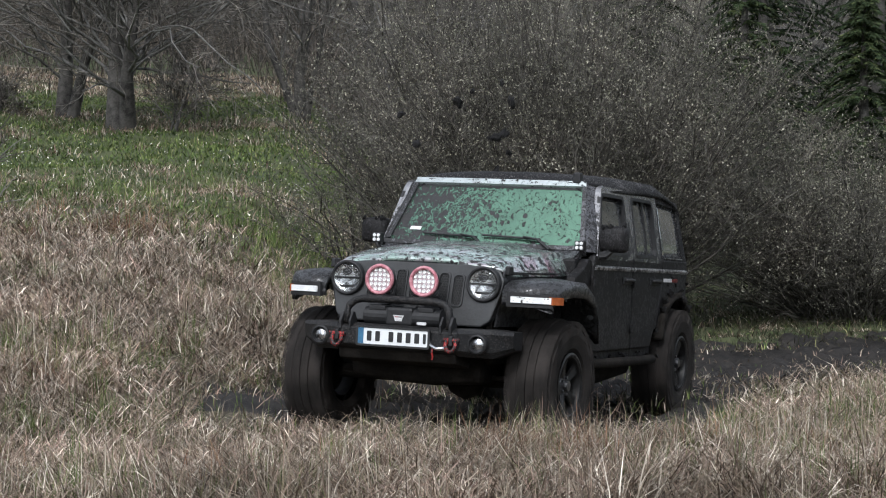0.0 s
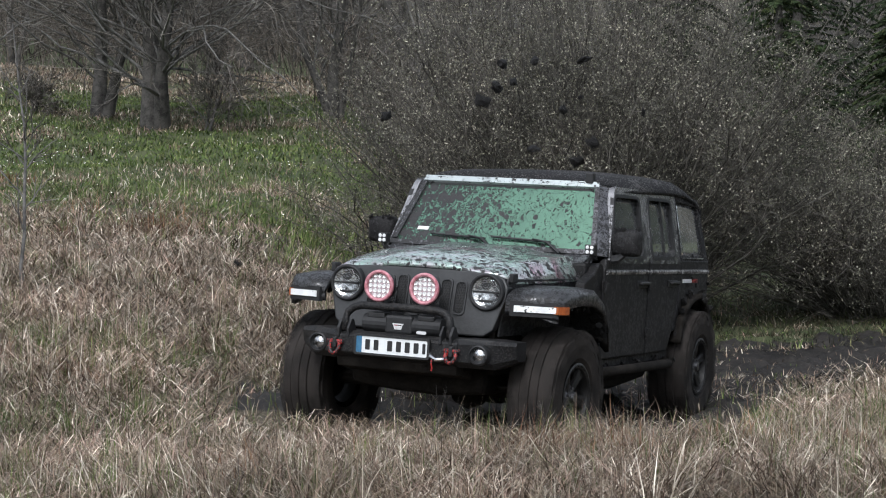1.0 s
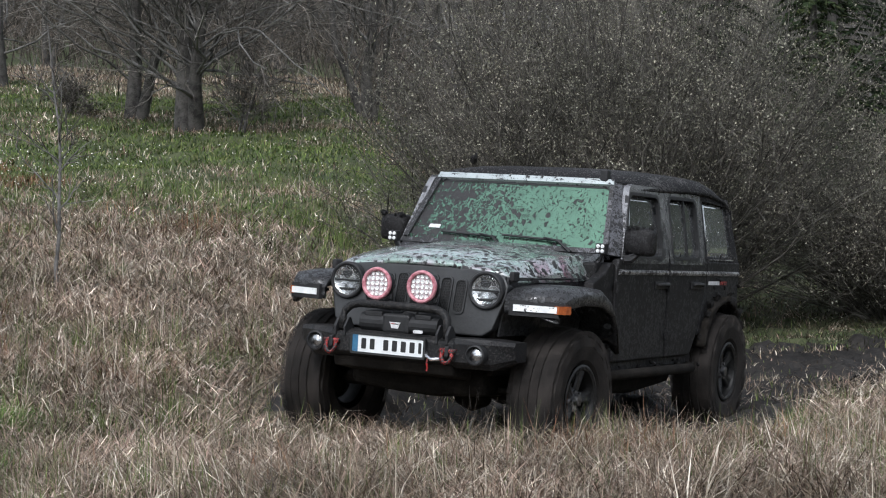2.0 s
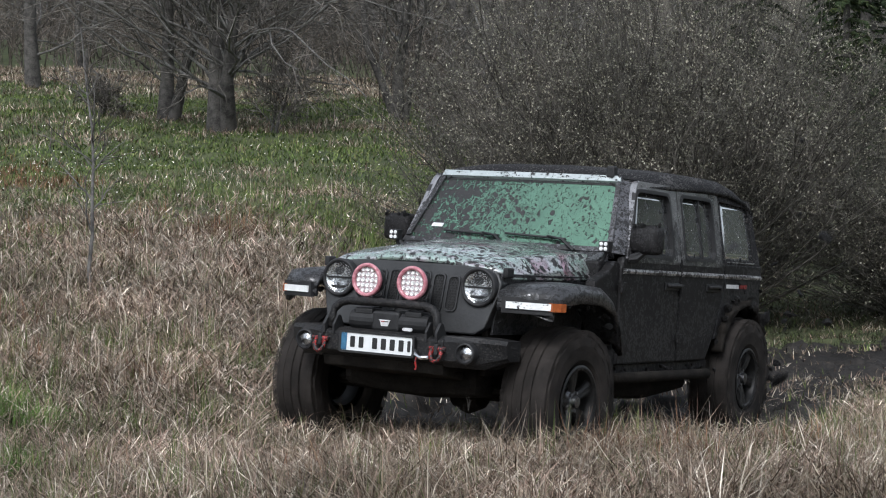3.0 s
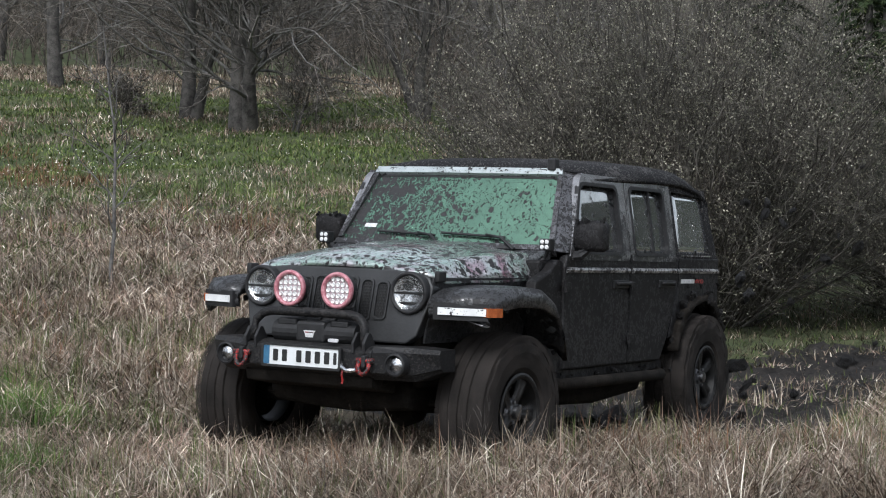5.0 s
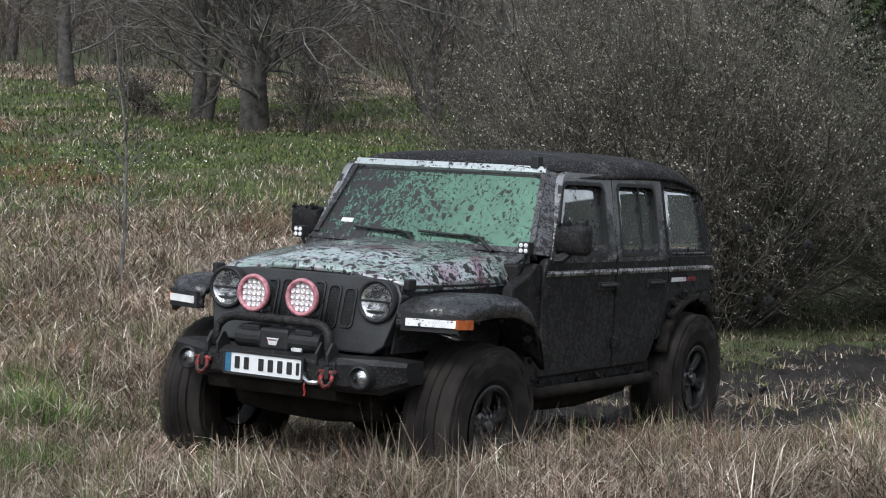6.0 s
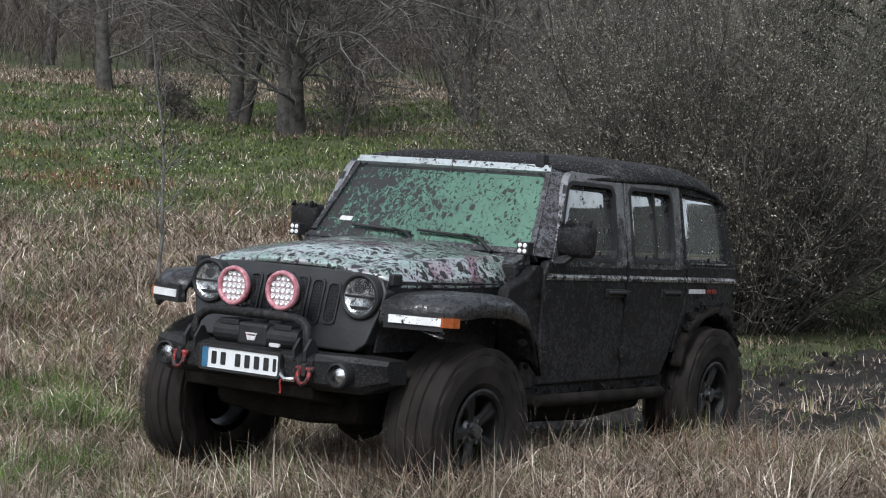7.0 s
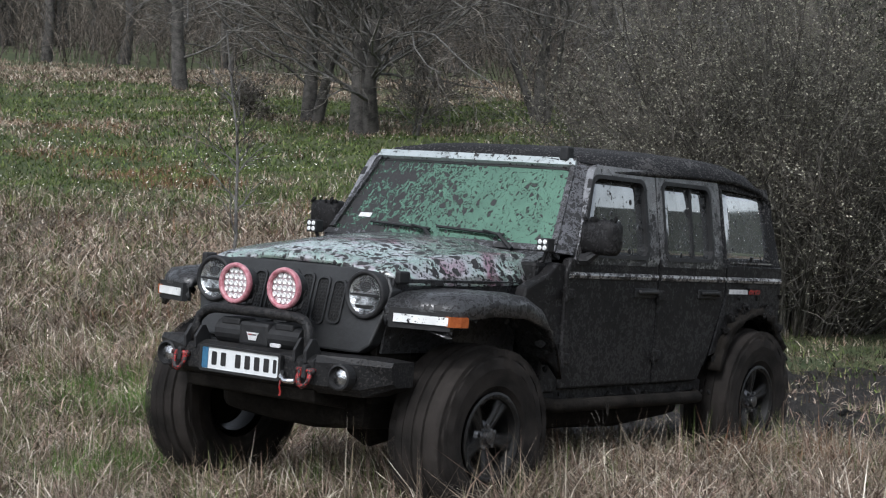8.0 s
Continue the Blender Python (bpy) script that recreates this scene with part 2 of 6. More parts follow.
M_FLARE = spattered("fender_flare_plastic", (0.045, 0.046, 0.048), 0.32, 1.12, 0.0, 0.25, mud=(0.008, 0.0077, 0.008), film=0.3, size=0.55)
M_RUBBER = plain("muddy_tyre_rubber", (0.009, 0.0082, 0.0076), (0.040, 0.0345, 0.031), 0.75, scale=5.0, relief=0.6)
M_RIM = plain("mud_smeared_rim", (0.012, 0.012, 0.012), (0.035, 0.034, 0.033), 0.45, 0.4, scale=9.0)
M_HUB = plain("scuffed_metal_hub", (0.05, 0.05, 0.05), (0.26, 0.26, 0.27), 0.4, 0.9, scale=22.0)
M_CHROME = plain("bright_reflector", (0.62, 0.63, 0.64), (0.8, 0.8, 0.82), 0.14, 0.95, scale=18.0)
M_RED = muddy("red_shackle_paint", (0.34, 0.02, 0.018), 0.4, 0.6, 40.0, mud=(0.014, 0.012, 0.012))
M_PINK = plain("red_lamp_bezel", (0.34, 0.08, 0.11), (0.62, 0.32, 0.35), 0.4, 0.1, scale=34.0, coat=0.2)
M_AMBER = plain("amber_lens", (0.28, 0.065, 0.016), (0.42, 0.115, 0.03), 0.25, scale=20.0, coat=0.5)
M_PLATE = plain("plate_white", (0.66, 0.68, 0.68), (0.8, 0.82, 0.82), 0.4, scale=26.0, spread=0.3)
M_BLUE = plain("plate_blue", (0.03, 0.10, 0.20), (0.05, 0.17, 0.28), 0.4, scale=20.0)
M_INK = plain("plate_black", (0.012, 0.012, 0.012), (0.025, 0.025, 0.025), 0.5)
M_WHITE = plain("white_print", (0.5, 0.5, 0.5), (0.75, 0.75, 0.75), 0.5, scale=40.0)


M_DRL = spattered("daytime_light", (0.85, 0.86, 0.85), 0.2, 0.42, size=0.5, film=0.25)
drl = M_DRL.node_tree
drl.links.new(drl.nodes["Principled BSDF"].inputs["Base Color"].links[0].from_socket, drl.nodes["Principled BSDF"].inputs["Emission Color"])
drl.nodes["Principled BSDF"].inputs["Emission Strength"].default_value = 0.08
# bright and dark reflections in the lamp bowl, mixed into the colour by noise
M_DIMCHROME = plain("painted_glint_reflector", (0.03, 0.03, 0.032), (0.85, 0.86, 0.87), 0.14, 0.9, scale=24.0)
M_LIMB = plain("pale_limb_bark", (0.05, 0.047, 0.043), (0.20, 0.192, 0.18), 0.9, scale=4.0, relief=0.6)
M_BUMPER = muddy("bumper_mud_flecked", (0.012, 0.012, 0.0125), 0.5, 0.56, 24.0, mud=(0.015, 0.014, 0.0135))
M_LED = plain("led_cup", (0.7, 0.7, 0.69), (0.92, 0.93, 0.92), 0.25, 0.1, scale=60.0)
M_DEEP = plain("lamp_inside", (0.34, 0.26, 0.27), (0.5, 0.42, 0.43), 0.4, 0.1, scale=30.0)


def lens(name, tint):
    m, n, l, b = nodes_of(name)
    b.inputs["Base Color"].default_value = (*tint, 1)
    b.inputs["Roughness"].default_value = 0.04
    b.inputs["Transmission Weight"].default_value = 1.0
    b.inputs["IOR"].default_value = 1.3
    return m


# dried mud and rubber hardly shine
for dull, shine in ((M_DOOR, 0.25), (M_UNDER, 0.12), (M_RUBBER, 0.15), (M_TRIM, 0.3), (M_ROOF, 0.2), (M_BUMPER, 0.25), (M_CLOD, 0.3)):
    dull.node_tree.nodes["Principled BSDF"].inputs["Specular IOR Level"].default_value = shine

M_LENS = lens("clear_lens", (0.95, 0.97, 0.97))
M_SCREEN = spattered("coated_windscreen_mud_flecked", (0.21, 0.375, 0.265), 0.06, 0.58, 0.85, 0.0, side=1.7, drip=0.75, mud=(0.011, 0.0103, 0.0105), film=0.22, size=0.6)
M_GLASS = spattered("dark_side_glass", (0.42, 0.43, 0.43), 0.03, 0.55, 0.85, 0.0, low=0.6, mud=(0.009, 0.009, 0.009), film=0.25)
M_REAR = spattered("soft_top_window", (0.58, 0.59, 0.59), 0.06, 0.45, 0.85, 0.0, low=0.6, mud=(0.009, 0.009, 0.009), film=0.2)

# ---- mesh helpers ----
def part(name, bm, material, parent=None, label="", smooth=False):
    me = bpy.data.meshes.new(name)
    bm.normal_update()
    bm.to_mesh(me)
    bm.free()
    if material:
        me.materials.append(material)
    if smooth:
        me.polygons.foreach_set("use_smooth", [True] * len(me.polygons))
    ob = new(name, me)
    ob.parent = parent
    return tagged(ob, label)


def raw(name, verts, faces, material, parent=None, label="", smooth=False):
    me = bpy.data.meshes.new(name)
    v = np.asarray(verts, dtype=np.float32)
    f = np.asarray(faces, dtype=np.int32)
    k = f.shape[1]
    me.vertices.add(len(v))
    me.vertices.foreach_set("co", v.ravel())
    me.loops.add(f.size)
    me.loops.foreach_set("vertex_index", f.ravel())
    me.polygons.add(len(f))
    me.polygons.foreach_set("loop_start", np.arange(0, f.size, k, dtype=np.int32))
    me.polygons.foreach_set("loop_total", np.full(len(f), k, dtype=np.int32))
    if smooth:
        me.polygons.foreach_set("use_smooth", np.ones(len(f), dtype=bool))
    me.materials.append(material)
    me.update(calc_edges=True)
    ob = new(name, me)
    ob.parent = parent
    return tagged(ob, label)


def empty(name, m=None):
    ob = new(name)
    ob.empty_display_size = 0.1
    if m:
        ob.matrix_basis = m
    return ob


def box(bm, x0, x1, y0, y1, z0, z1, bevel=0.0, m=None):
    r = bmesh.ops.create_cube(bm, size=1.0)
    vs = r["verts"]
    for v in vs:
        v.co = Vector(((x0 + x1) / 2 + v.co.x * (x1 - x0), (y0 + y1) / 2 + v.co.y * (y1 - y0), (z0 + z1) / 2 + v.co.z * (z1 - z0)))
    if bevel:
        es = list({e for v in vs for e in v.link_edges})
        r = bmesh.ops.bevel(bm, geom=es, offset=bevel, segments=2, affect="EDGES", profile=0.5)
        vs = list({v for f in r["faces"] for v in f.verts} | {v for v in vs if v.is_valid})
    if m:
        bmesh.ops.transform(bm, matrix=m, verts=vs)
    return vs


def prism(bm, outline, y0, y1, bevel=0.0, plane="xz"):
    """An outline in the plane, thick from y0 to y1 along the third axis."""
    def at(a, c, d):
        return {"xz": (a, d, c), "yz": (d, a, c), "xy": (a, c, d)}[plane]
    lo = [bm.verts.new(at(a, c, y0)) for a, c in outline]
    hi = [bm.verts.new(at(a, c, y1)) for a, c in outline]
    n = len(outline)
    fs = [bm.faces.new(lo), bm.faces.new(hi[::-1])]
    fs += [bm.faces.new((lo[i], hi[i], hi[(i + 1) % n], lo[(i + 1) % n])) for i in range(n)]
    bmesh.ops.recalc_face_normals(bm, faces=fs)
    if bevel:
        es = list({e for f in fs for e in f.edges})
        bmesh.ops.bevel(bm, geom=es, offset=bevel, segments=2, affect="EDGES", profile=0.5)


def ring_prism(bm, outer, inner, y0, y1, plane="xz"):
    def at(a, c, d):
        return {"xz": (a, d, c), "yz": (d, a, c), "xy": (a, c, d)}[plane]
    n = len(outer)
    rows = [[bm.verts.new(at(a, c, d)) for a, c in o] for o, d in ((outer, y0), (outer, y1), (inner, y1), (inner, y0))]
    fs = []
    for k in range(4):
        a, b = rows[k], rows[(k + 1) % 4]
        fs += [bm.faces.new((a[i], a[(i + 1) % n], b[(i + 1) % n], b[i])) for i in range(n)]
    bmesh.ops.recalc_face_normals(bm, faces=fs)


def rounded(x0, x1, z0, z1, r, n=4):
    pts = []
    for cx, cz, a0 in ((x1 - r, z1 - r, 0), (x0 + r, z1 - r, 90), (x0 + r, z0 + r, 180), (x1 - r, z0 + r, 270)):
        for k in range(n + 1):
            a = radians(a0 + 90 * k / n)
            pts.append((cx + r * math.cos(a), cz + r * math.sin(a)))
    return pts


def tube(bm, pts, r, n=8, caps=True):
    """A round bar along the points; r a number or one for each point."""
    pts = [Vector(p) for p in pts]
    rs = r if isinstance(r, (list, tuple)) else [r] * len(pts)
    rings, up = [], Vector((0.13, 0.31, 0.94))
    for i, p in enumerate(pts):
        d = (pts[min(i + 1, len(pts) - 1)] - pts[max(i - 1, 0)]).normalized()
        a = d.cross(up)
        if a.length < 1e-3:
            a = d.cross(Vector((1, 0, 0)))
        a.normalize()
        c = d.cross(a)
        rings.append([bm.verts.new(p + rs[i] * (math.cos(k * 2 * math.pi / n) * a + math.sin(k * 2 * math.pi / n) * c)) for k in range(n)])
    for a, b in zip(rings, rings[1:]):
        for k in range(n):
            bm.faces.new((a[k], a[(k + 1) % n], b[(k + 1) % n], b[k]))
    if caps:
        bm.faces.new(rings[0][::-1])
        bm.faces.new(rings[-1])


def lathe(bm, profile, n=32, axis="y", centre=(0, 0, 0), caps=False):
    """Turns a profile of (radius, along) round an axis through the centre."""
    rings = []
    for r, h in profile:
        ring = []
        for k in range(n):
            a = 2 * math.pi * k / n
            c, s = r * math.cos(a), r * math.sin(a)
            p = {"y": (c, h, s), "x": (h, c, s), "z": (c, s, h)}[axis]
            ring.append(bm.verts.new(Vector(p) + Vector(centre)))
        rings.append(ring)
    fs = []
    for a, b in zip(rings, rings[1:]):
        for k in range(n):
            fs.append(bm.faces.new((a[k], a[(k + 1) % n], b[(k + 1) % n], b[k])))
    for ring, (r, h) in ((rings[0], profile[0]), (rings[-1], profile[-1])):
        if caps and r > 1e-4:
            fs.append(bm.faces.new(ring))
    bmesh.ops.recalc_face_normals(bm, faces=fs)


def loft(bm, rings, close=True, caps=False):
    rows = [[bm.verts.new(p) for p in ring] for ring in rings]
    fs = []
    for a, b in zip(rows, rows[1:]):
        n = len(a)
        for k in range(n if close else n - 1):
            fs.append(bm.faces.new((a[k], a[(k + 1) % n], b[(k + 1) % n], b[k])))
    if caps:
        fs += [bm.faces.new(rows[0]), bm.faces.new(rows[-1])]
    bmesh.ops.recalc_face_normals(bm, faces=fs)


# ---- the lie of the land ----
@functools.lru_cache(maxsize=None)
def phases(seed):
    return tuple(float(p) for p in np.random.RandomState(seed).uniform(0, 6.28, 8))


def wobble(x, y, scale, seed):
    a = phases(seed)
    z = 0
    for i in range(4):
        c, s = math.cos(a[i] + 1.3 * i), math.sin(a[i] + 1.3 * i)
        z = z + np.sin((x * c + y * s) * scale * (1 + 0.63 * i) + a[i + 4]) / (1 + 0.7 * i)
    return z / 2.2


def height(x, y):
    """The ground: level on the right, a grassy bank that climbs away on the left."""
    x, y = np.asarray(x, float), np.asarray(y, float)
    left = np.interp(y, (-20, 10.5, 12, 14, 18, 23, 28, 32, 36, 45, 60, 100, 400), (0.14, 0.12, 0.16, 0.34, 0.82, 1.15, 1.46, 1.86, 2.35, 3.35, 5.1, 8.8, 14))
    right = np.interp(y, (-20, 9.5, 11, 13, 16, 24, 30, 45, 60, 100, 400), (0.20, 0.18, 0.11, 0.02, -0.05, 0.0, 0.25, 1.2, 2.4, 4.5, 10))
    k = np.clip((x + 2.3 - 0.03 * np.clip(y - 14, -10, 40)) / 4.0, 0, 1)
    k = k * k * (3 - 2 * k)
    z = left * (1 - k) + right * k
    z = z + 0.065 * np.clip(-x - 6.0, 0, 14) * np.clip((y - 32) / 16, 0, 1)
    z = z + 0.10 * np.clip((y - 19) / 6, 0, 1) * np.clip(2 - x, 0, 1) * (wobble(x, y, 0.55, 81) + 0.5 * wobble(x, y, 1.5, 82))
    z = z + 0.045 * np.clip((26 - y) / 6, 0, 1) * (wobble(x, y, 4.3, 83) + 0.6 * wobble(x, y, 8.5, 84))
    return z + 0.035 * wobble(x, y, 1.1, 3) + 0.015 * wobble(x, y, 3.7, 5)


TRACK = ((-1.35, 9.6), (-0.9, 10.6), (0.0, 12.0), (0.75, 13.3), (1.25, 14.25), (2.0, 15.7), (3.3, 17.6), (5.2, 19.4), (8.0, 21.2), (13.0, 23.5), (22.0, 27.0))


def track_point(s):
    """A place on the wheel track and its way, s from 0 to 1."""
    f = s * (len(TRACK) - 1)
    i = min(int(f), len(TRACK) - 2)
    a, b = Vector(TRACK[i]), Vector(TRACK[i + 1])
    return a.lerp(b, f - i), (b - a).normalized()


def track_distance(x, y):
    best = np.full(np.shape(x), 1e9)
    for (ax, ay), (bx, by) in zip(TRACK[3:], TRACK[4:]):
        dx, dy = bx - ax, by - ay
        t = np.clip(((x - ax) * dx + (y - ay) * dy) / (dx * dx + dy * dy), 0, 1)
        d = np.hypot(x - ax - t * dx, y - ay - t * dy)
        best = np.minimum(best, d)
    return best


def axis_steps(lo, fine_lo, fine_hi, hi, step, far):
    a = list(np.arange(fine_lo, fine_hi + 1e-6, step))
    s, p = step, fine_hi
    while p < hi:
        s = min(s * 1.35, far)
        p += s
        a.append(p)
    s, p = step, fine_lo
    while p > lo:
        s = min(s * 1.35, far)
        p -= s
        a.insert(0, p)
    return np.array(a)


def build_ground():
    xs, ys = axis_steps(-900, -14, 14, 900, 0.25, 60), axis_steps(-700, 6, 50, 1500, 0.25, 60)
    X, Y = np.meshgrid(xs, ys)
    Z = height(X, Y)
    near = track_distance(X, Y)
    Z = Z - 0.22 * np.exp(-(near / 1.0) ** 4)
    nx, ny = len(xs), len(ys)
    i = (np.arange(ny - 1)[:, None] * nx + np.arange(nx - 1)[None, :]).ravel()
    faces = np.stack([i, i + 1, i + nx + 1, i + nx], 1)
    ob = raw("ground", np.stack([X.ravel(), Y.ravel(), Z.ravel()], 1), faces, M_GROUND, smooth=True)
    ob.data.materials.append(M_BANKSOIL)
    mid = (faces[:, 0])
    turf = ((Y.ravel()[mid] > 27) & (X.ravel()[mid] < 1)).astype(np.int32)
    turf[(Y.ravel()[mid] > 16) & (X.ravel()[mid] > 0.5)] = 1
    turf[(near.ravel()[mid] < np.interp(Y.ravel()[mid], (14.0, 16.5), (1.9, 1.4))) & (Y.ravel()[mid] > 13.0)] = 2
    ob.data.materials.append(M_MUD)
    ob.data.polygons.foreach_set("material_index", turf)
    tagged(ob, "rough meadow ground of brown soil rising to a turf bank", "ground", kind="structure")


def build_mud_track():
    """Churned wheel ruts: two troughs with lumpy walls of thrown-up mud."""
    ns, nw = 420, 72
    V = []
    for i in range(ns):
        p, d = track_point(0.30 + 0.70 * i / (ns - 1))
        for j in range(nw):
            o = -1.75 + 3.5 * j / (nw - 1)
            x, y = p.x + d.y * o, p.y - d.x * o
            rut = 0.15 * (math.exp(-((abs(o) - 0.82) / 0.24) ** 2))
            ridge = 0.10 * math.exp(-((abs(o) - 1.25) / 0.2) ** 2) + 0.07 * math.exp(-(o / 0.4) ** 2)
            edge = -0.3 * max(0, (abs(o) - 1.5 - 0.2 * noise.noise((x * 2, y * 2, 9.0))) / 0.2)
            lump = 0.12 * noise.noise((x * 2.6, y * 2.6, 0.3)) + 0.07 * noise.noise((x * 7, y * 7, 4.1)) + 0.06 * noise.noise((x * 15, y * 15, 7.7))
            start = -0.35 * max(0.0, 1 - i / 14)
            V.append((x, y, start - 0.10 - rut + ridge + edge + lump))
    V = np.array(V)
    V[:, 2] += height(V[:, 0], V[:, 1])
    i = (np.arange(ns - 1)[:, None] * nw + np.arange(nw - 1)[None, :]).ravel()
    ob = raw("mud_track", V, np.stack([i, i + 1, i + nw + 1, i + nw], 1), M_MUD, smooth=True)
    tagged(ob, "churned black mud ruts left behind by the car", "mud track", kind="structure")


build_ground()
build_mud_track()

# ---- the off-road car: x forward, y to its left, z up, origin on the ground under the front axle ----
FRONT_AXLE, REAR_AXLE, TYRE_R, HUB_Y = -0.10, -3.19, 0.465, 0.86
FRONT_HUB_Z, REAR_HUB_Z = 0.26, 0.32


def lean_in(bm, z0=1.2, k=0.16):
    """The upper sides lean in towards the roof."""
    for v in bm.verts:
        if v.co.z > z0:
            v.co.y -= math.copysign(k * (v.co.z - z0), v.co.y)


def curved_pane(outline, s, y=0.872):
    """A pane that bows in more and more towards its top."""
    xs, zs = [x for x, z in outline], [z for x, z in outline]
    bm = bmesh.new()
    rows = []
    for j in range(9):
        z = min(zs) + (max(zs) - min(zs)) * j / 8
        u = max(0.0, z - 1.2)
        zc = min(max(z, min(zs) + 1e-4), max(zs) - 1e-4)
        front = max(xa + (xb - xa) * (zc - za) / (zb - za) for (xa, za), (xb, zb) in zip(outline, outline[1:] + outline[:1]) if min(za, zb) <= zc <= max(za, zb) and abs(zb - za) > 1e-6)
        rows.append([(min(xs) + (front - min(xs)) * i / 6, s * (y - 0.11 * u - 0.15 * u * u), z) for i in range(7)])
    loft(bm, rows, close=False)
    bmesh.ops.solidify(bm, geom=bm.faces[:], thickness=0.004)
    return bm


def tyre_bm():
    bm = bmesh.new()
    w, R = 0.17, TYRE_R
    prof = [(0.225, -w + 0.05), (0.27, -w + 0.012), (0.36, -w), (R - 0.055, -w + 0.008), (R - 0.022, -w + 0.035), (R - 0.012, -w + 0.07), (R - 0.012, w - 0.07),
            (R - 0.022, w - 0.035), (R - 0.055, w - 0.008), (0.36, w), (0.27, w - 0.012), (0.225, w - 0.05)]
    lathe(bm, prof, 48)
    # tread blocks: two staggered rows in the middle and lugs that wrap over both shoulders
    for k in range(30):
        for row, (y0, y1, off) in enumerate(((-0.16, -0.075, 0), (-0.06, -0.004, 0.5), (0.004, 0.06, 0.1), (0.075, 0.16, 0.6))):
            a = 2 * math.pi * (k + off) / 30
            m = Matrix.Rotation(-a, 4, "Y")
            drop = 0.012 if row in (0, 3) else 0.0
            box(bm, -0.031, 0.031, y0, y1, R - 0.03 - drop, R + 0.006 - drop, 0, m)
    for k in range(15):
        for s in (-1, 1):
            m = Matrix.Rotation(2 * math.pi * (k + (0.5 if s > 0 else 0)) / 15, 4, "Y")
            box(bm, -0.03, 0.03, s * 0.165 - 0.008, s * 0.165 + 0.008, R - 0.1, R - 0.03, 0, m)
    return bm


def build_wheel(car, x, y, z, side, steer):
    w = empty("wheel", pose(x, y, z, 0, 0, steer))
    w.parent = car
    part("tyre", tyre_bm(), M_RUBBER, w, "chunky off-road tyre caked in black mud")
    bm = bmesh.new()
    s = side
    lathe(bm, [(0.232, s * 0.135), (0.238, s * 0.15), (0.225, s * 0.155), (0.205, s * 0.145), (0.198, s * 0.10), (0.195, s * 0.02), (0.19, -s * 0.1)], 40)
    for k in range(24):
        a = 2 * math.pi * k / 24
        lathe(bm, [(0.008, s * 0.15), (0.008, s * 0.162), (0.0, s * 0.164)], 6, centre=(0.216 * math.cos(a), 0, 0.216 * math.sin(a)))
    rim = part("rim", bm, M_RIM, w, "dark mud-smeared wheel rim")
    for k in range(5):
        bm = bmesh.new()
        a = 2 * math.pi * k / 5
        for off in (-0.16, 0.16):
            d0, d1 = a + off * 0.9, a + off * 0.75
            tube(bm, [(0.06 * math.cos(d0), s * 0.085, 0.06 * math.sin(d0)), (0.13 * math.cos(d1), s * 0.105, 0.13 * math.sin(d1)), (0.203 * math.cos(d1), s * 0.11, 0.203 * math.sin(d1))], [0.026, 0.019, 0.022], 6)
        part("spoke", bm, M_RIM, rim)
    bm = bmesh.new()
    lathe(bm, [(0.085, s * 0.02), (0.085, s * 0.09), (0.07, s * 0.105), (0.04, s * 0.11), (0.036, s * 0.14), (0.0, s * 0.145)], 20)
    for k in range(5):
        a = 2 * math.pi * (k + 0.5) / 5
        lathe(bm, [(0.012, s * 0.1), (0.012, s * 0.122), (0.0, s * 0.125)], 6, centre=(0.06 * math.cos(a), 0, 0.06 * math.sin(a)))
    part("hub_cap", bm, M_HUB, w, "scuffed bright metal hub")
    bm = bmesh.new()
    lathe(bm, [(0.16, -s * 0.02), (0.16, s * 0.0), (0.0, s * 0.005)], 24)
    part("brake_disc", bm, M_UNDER, w)
    return w


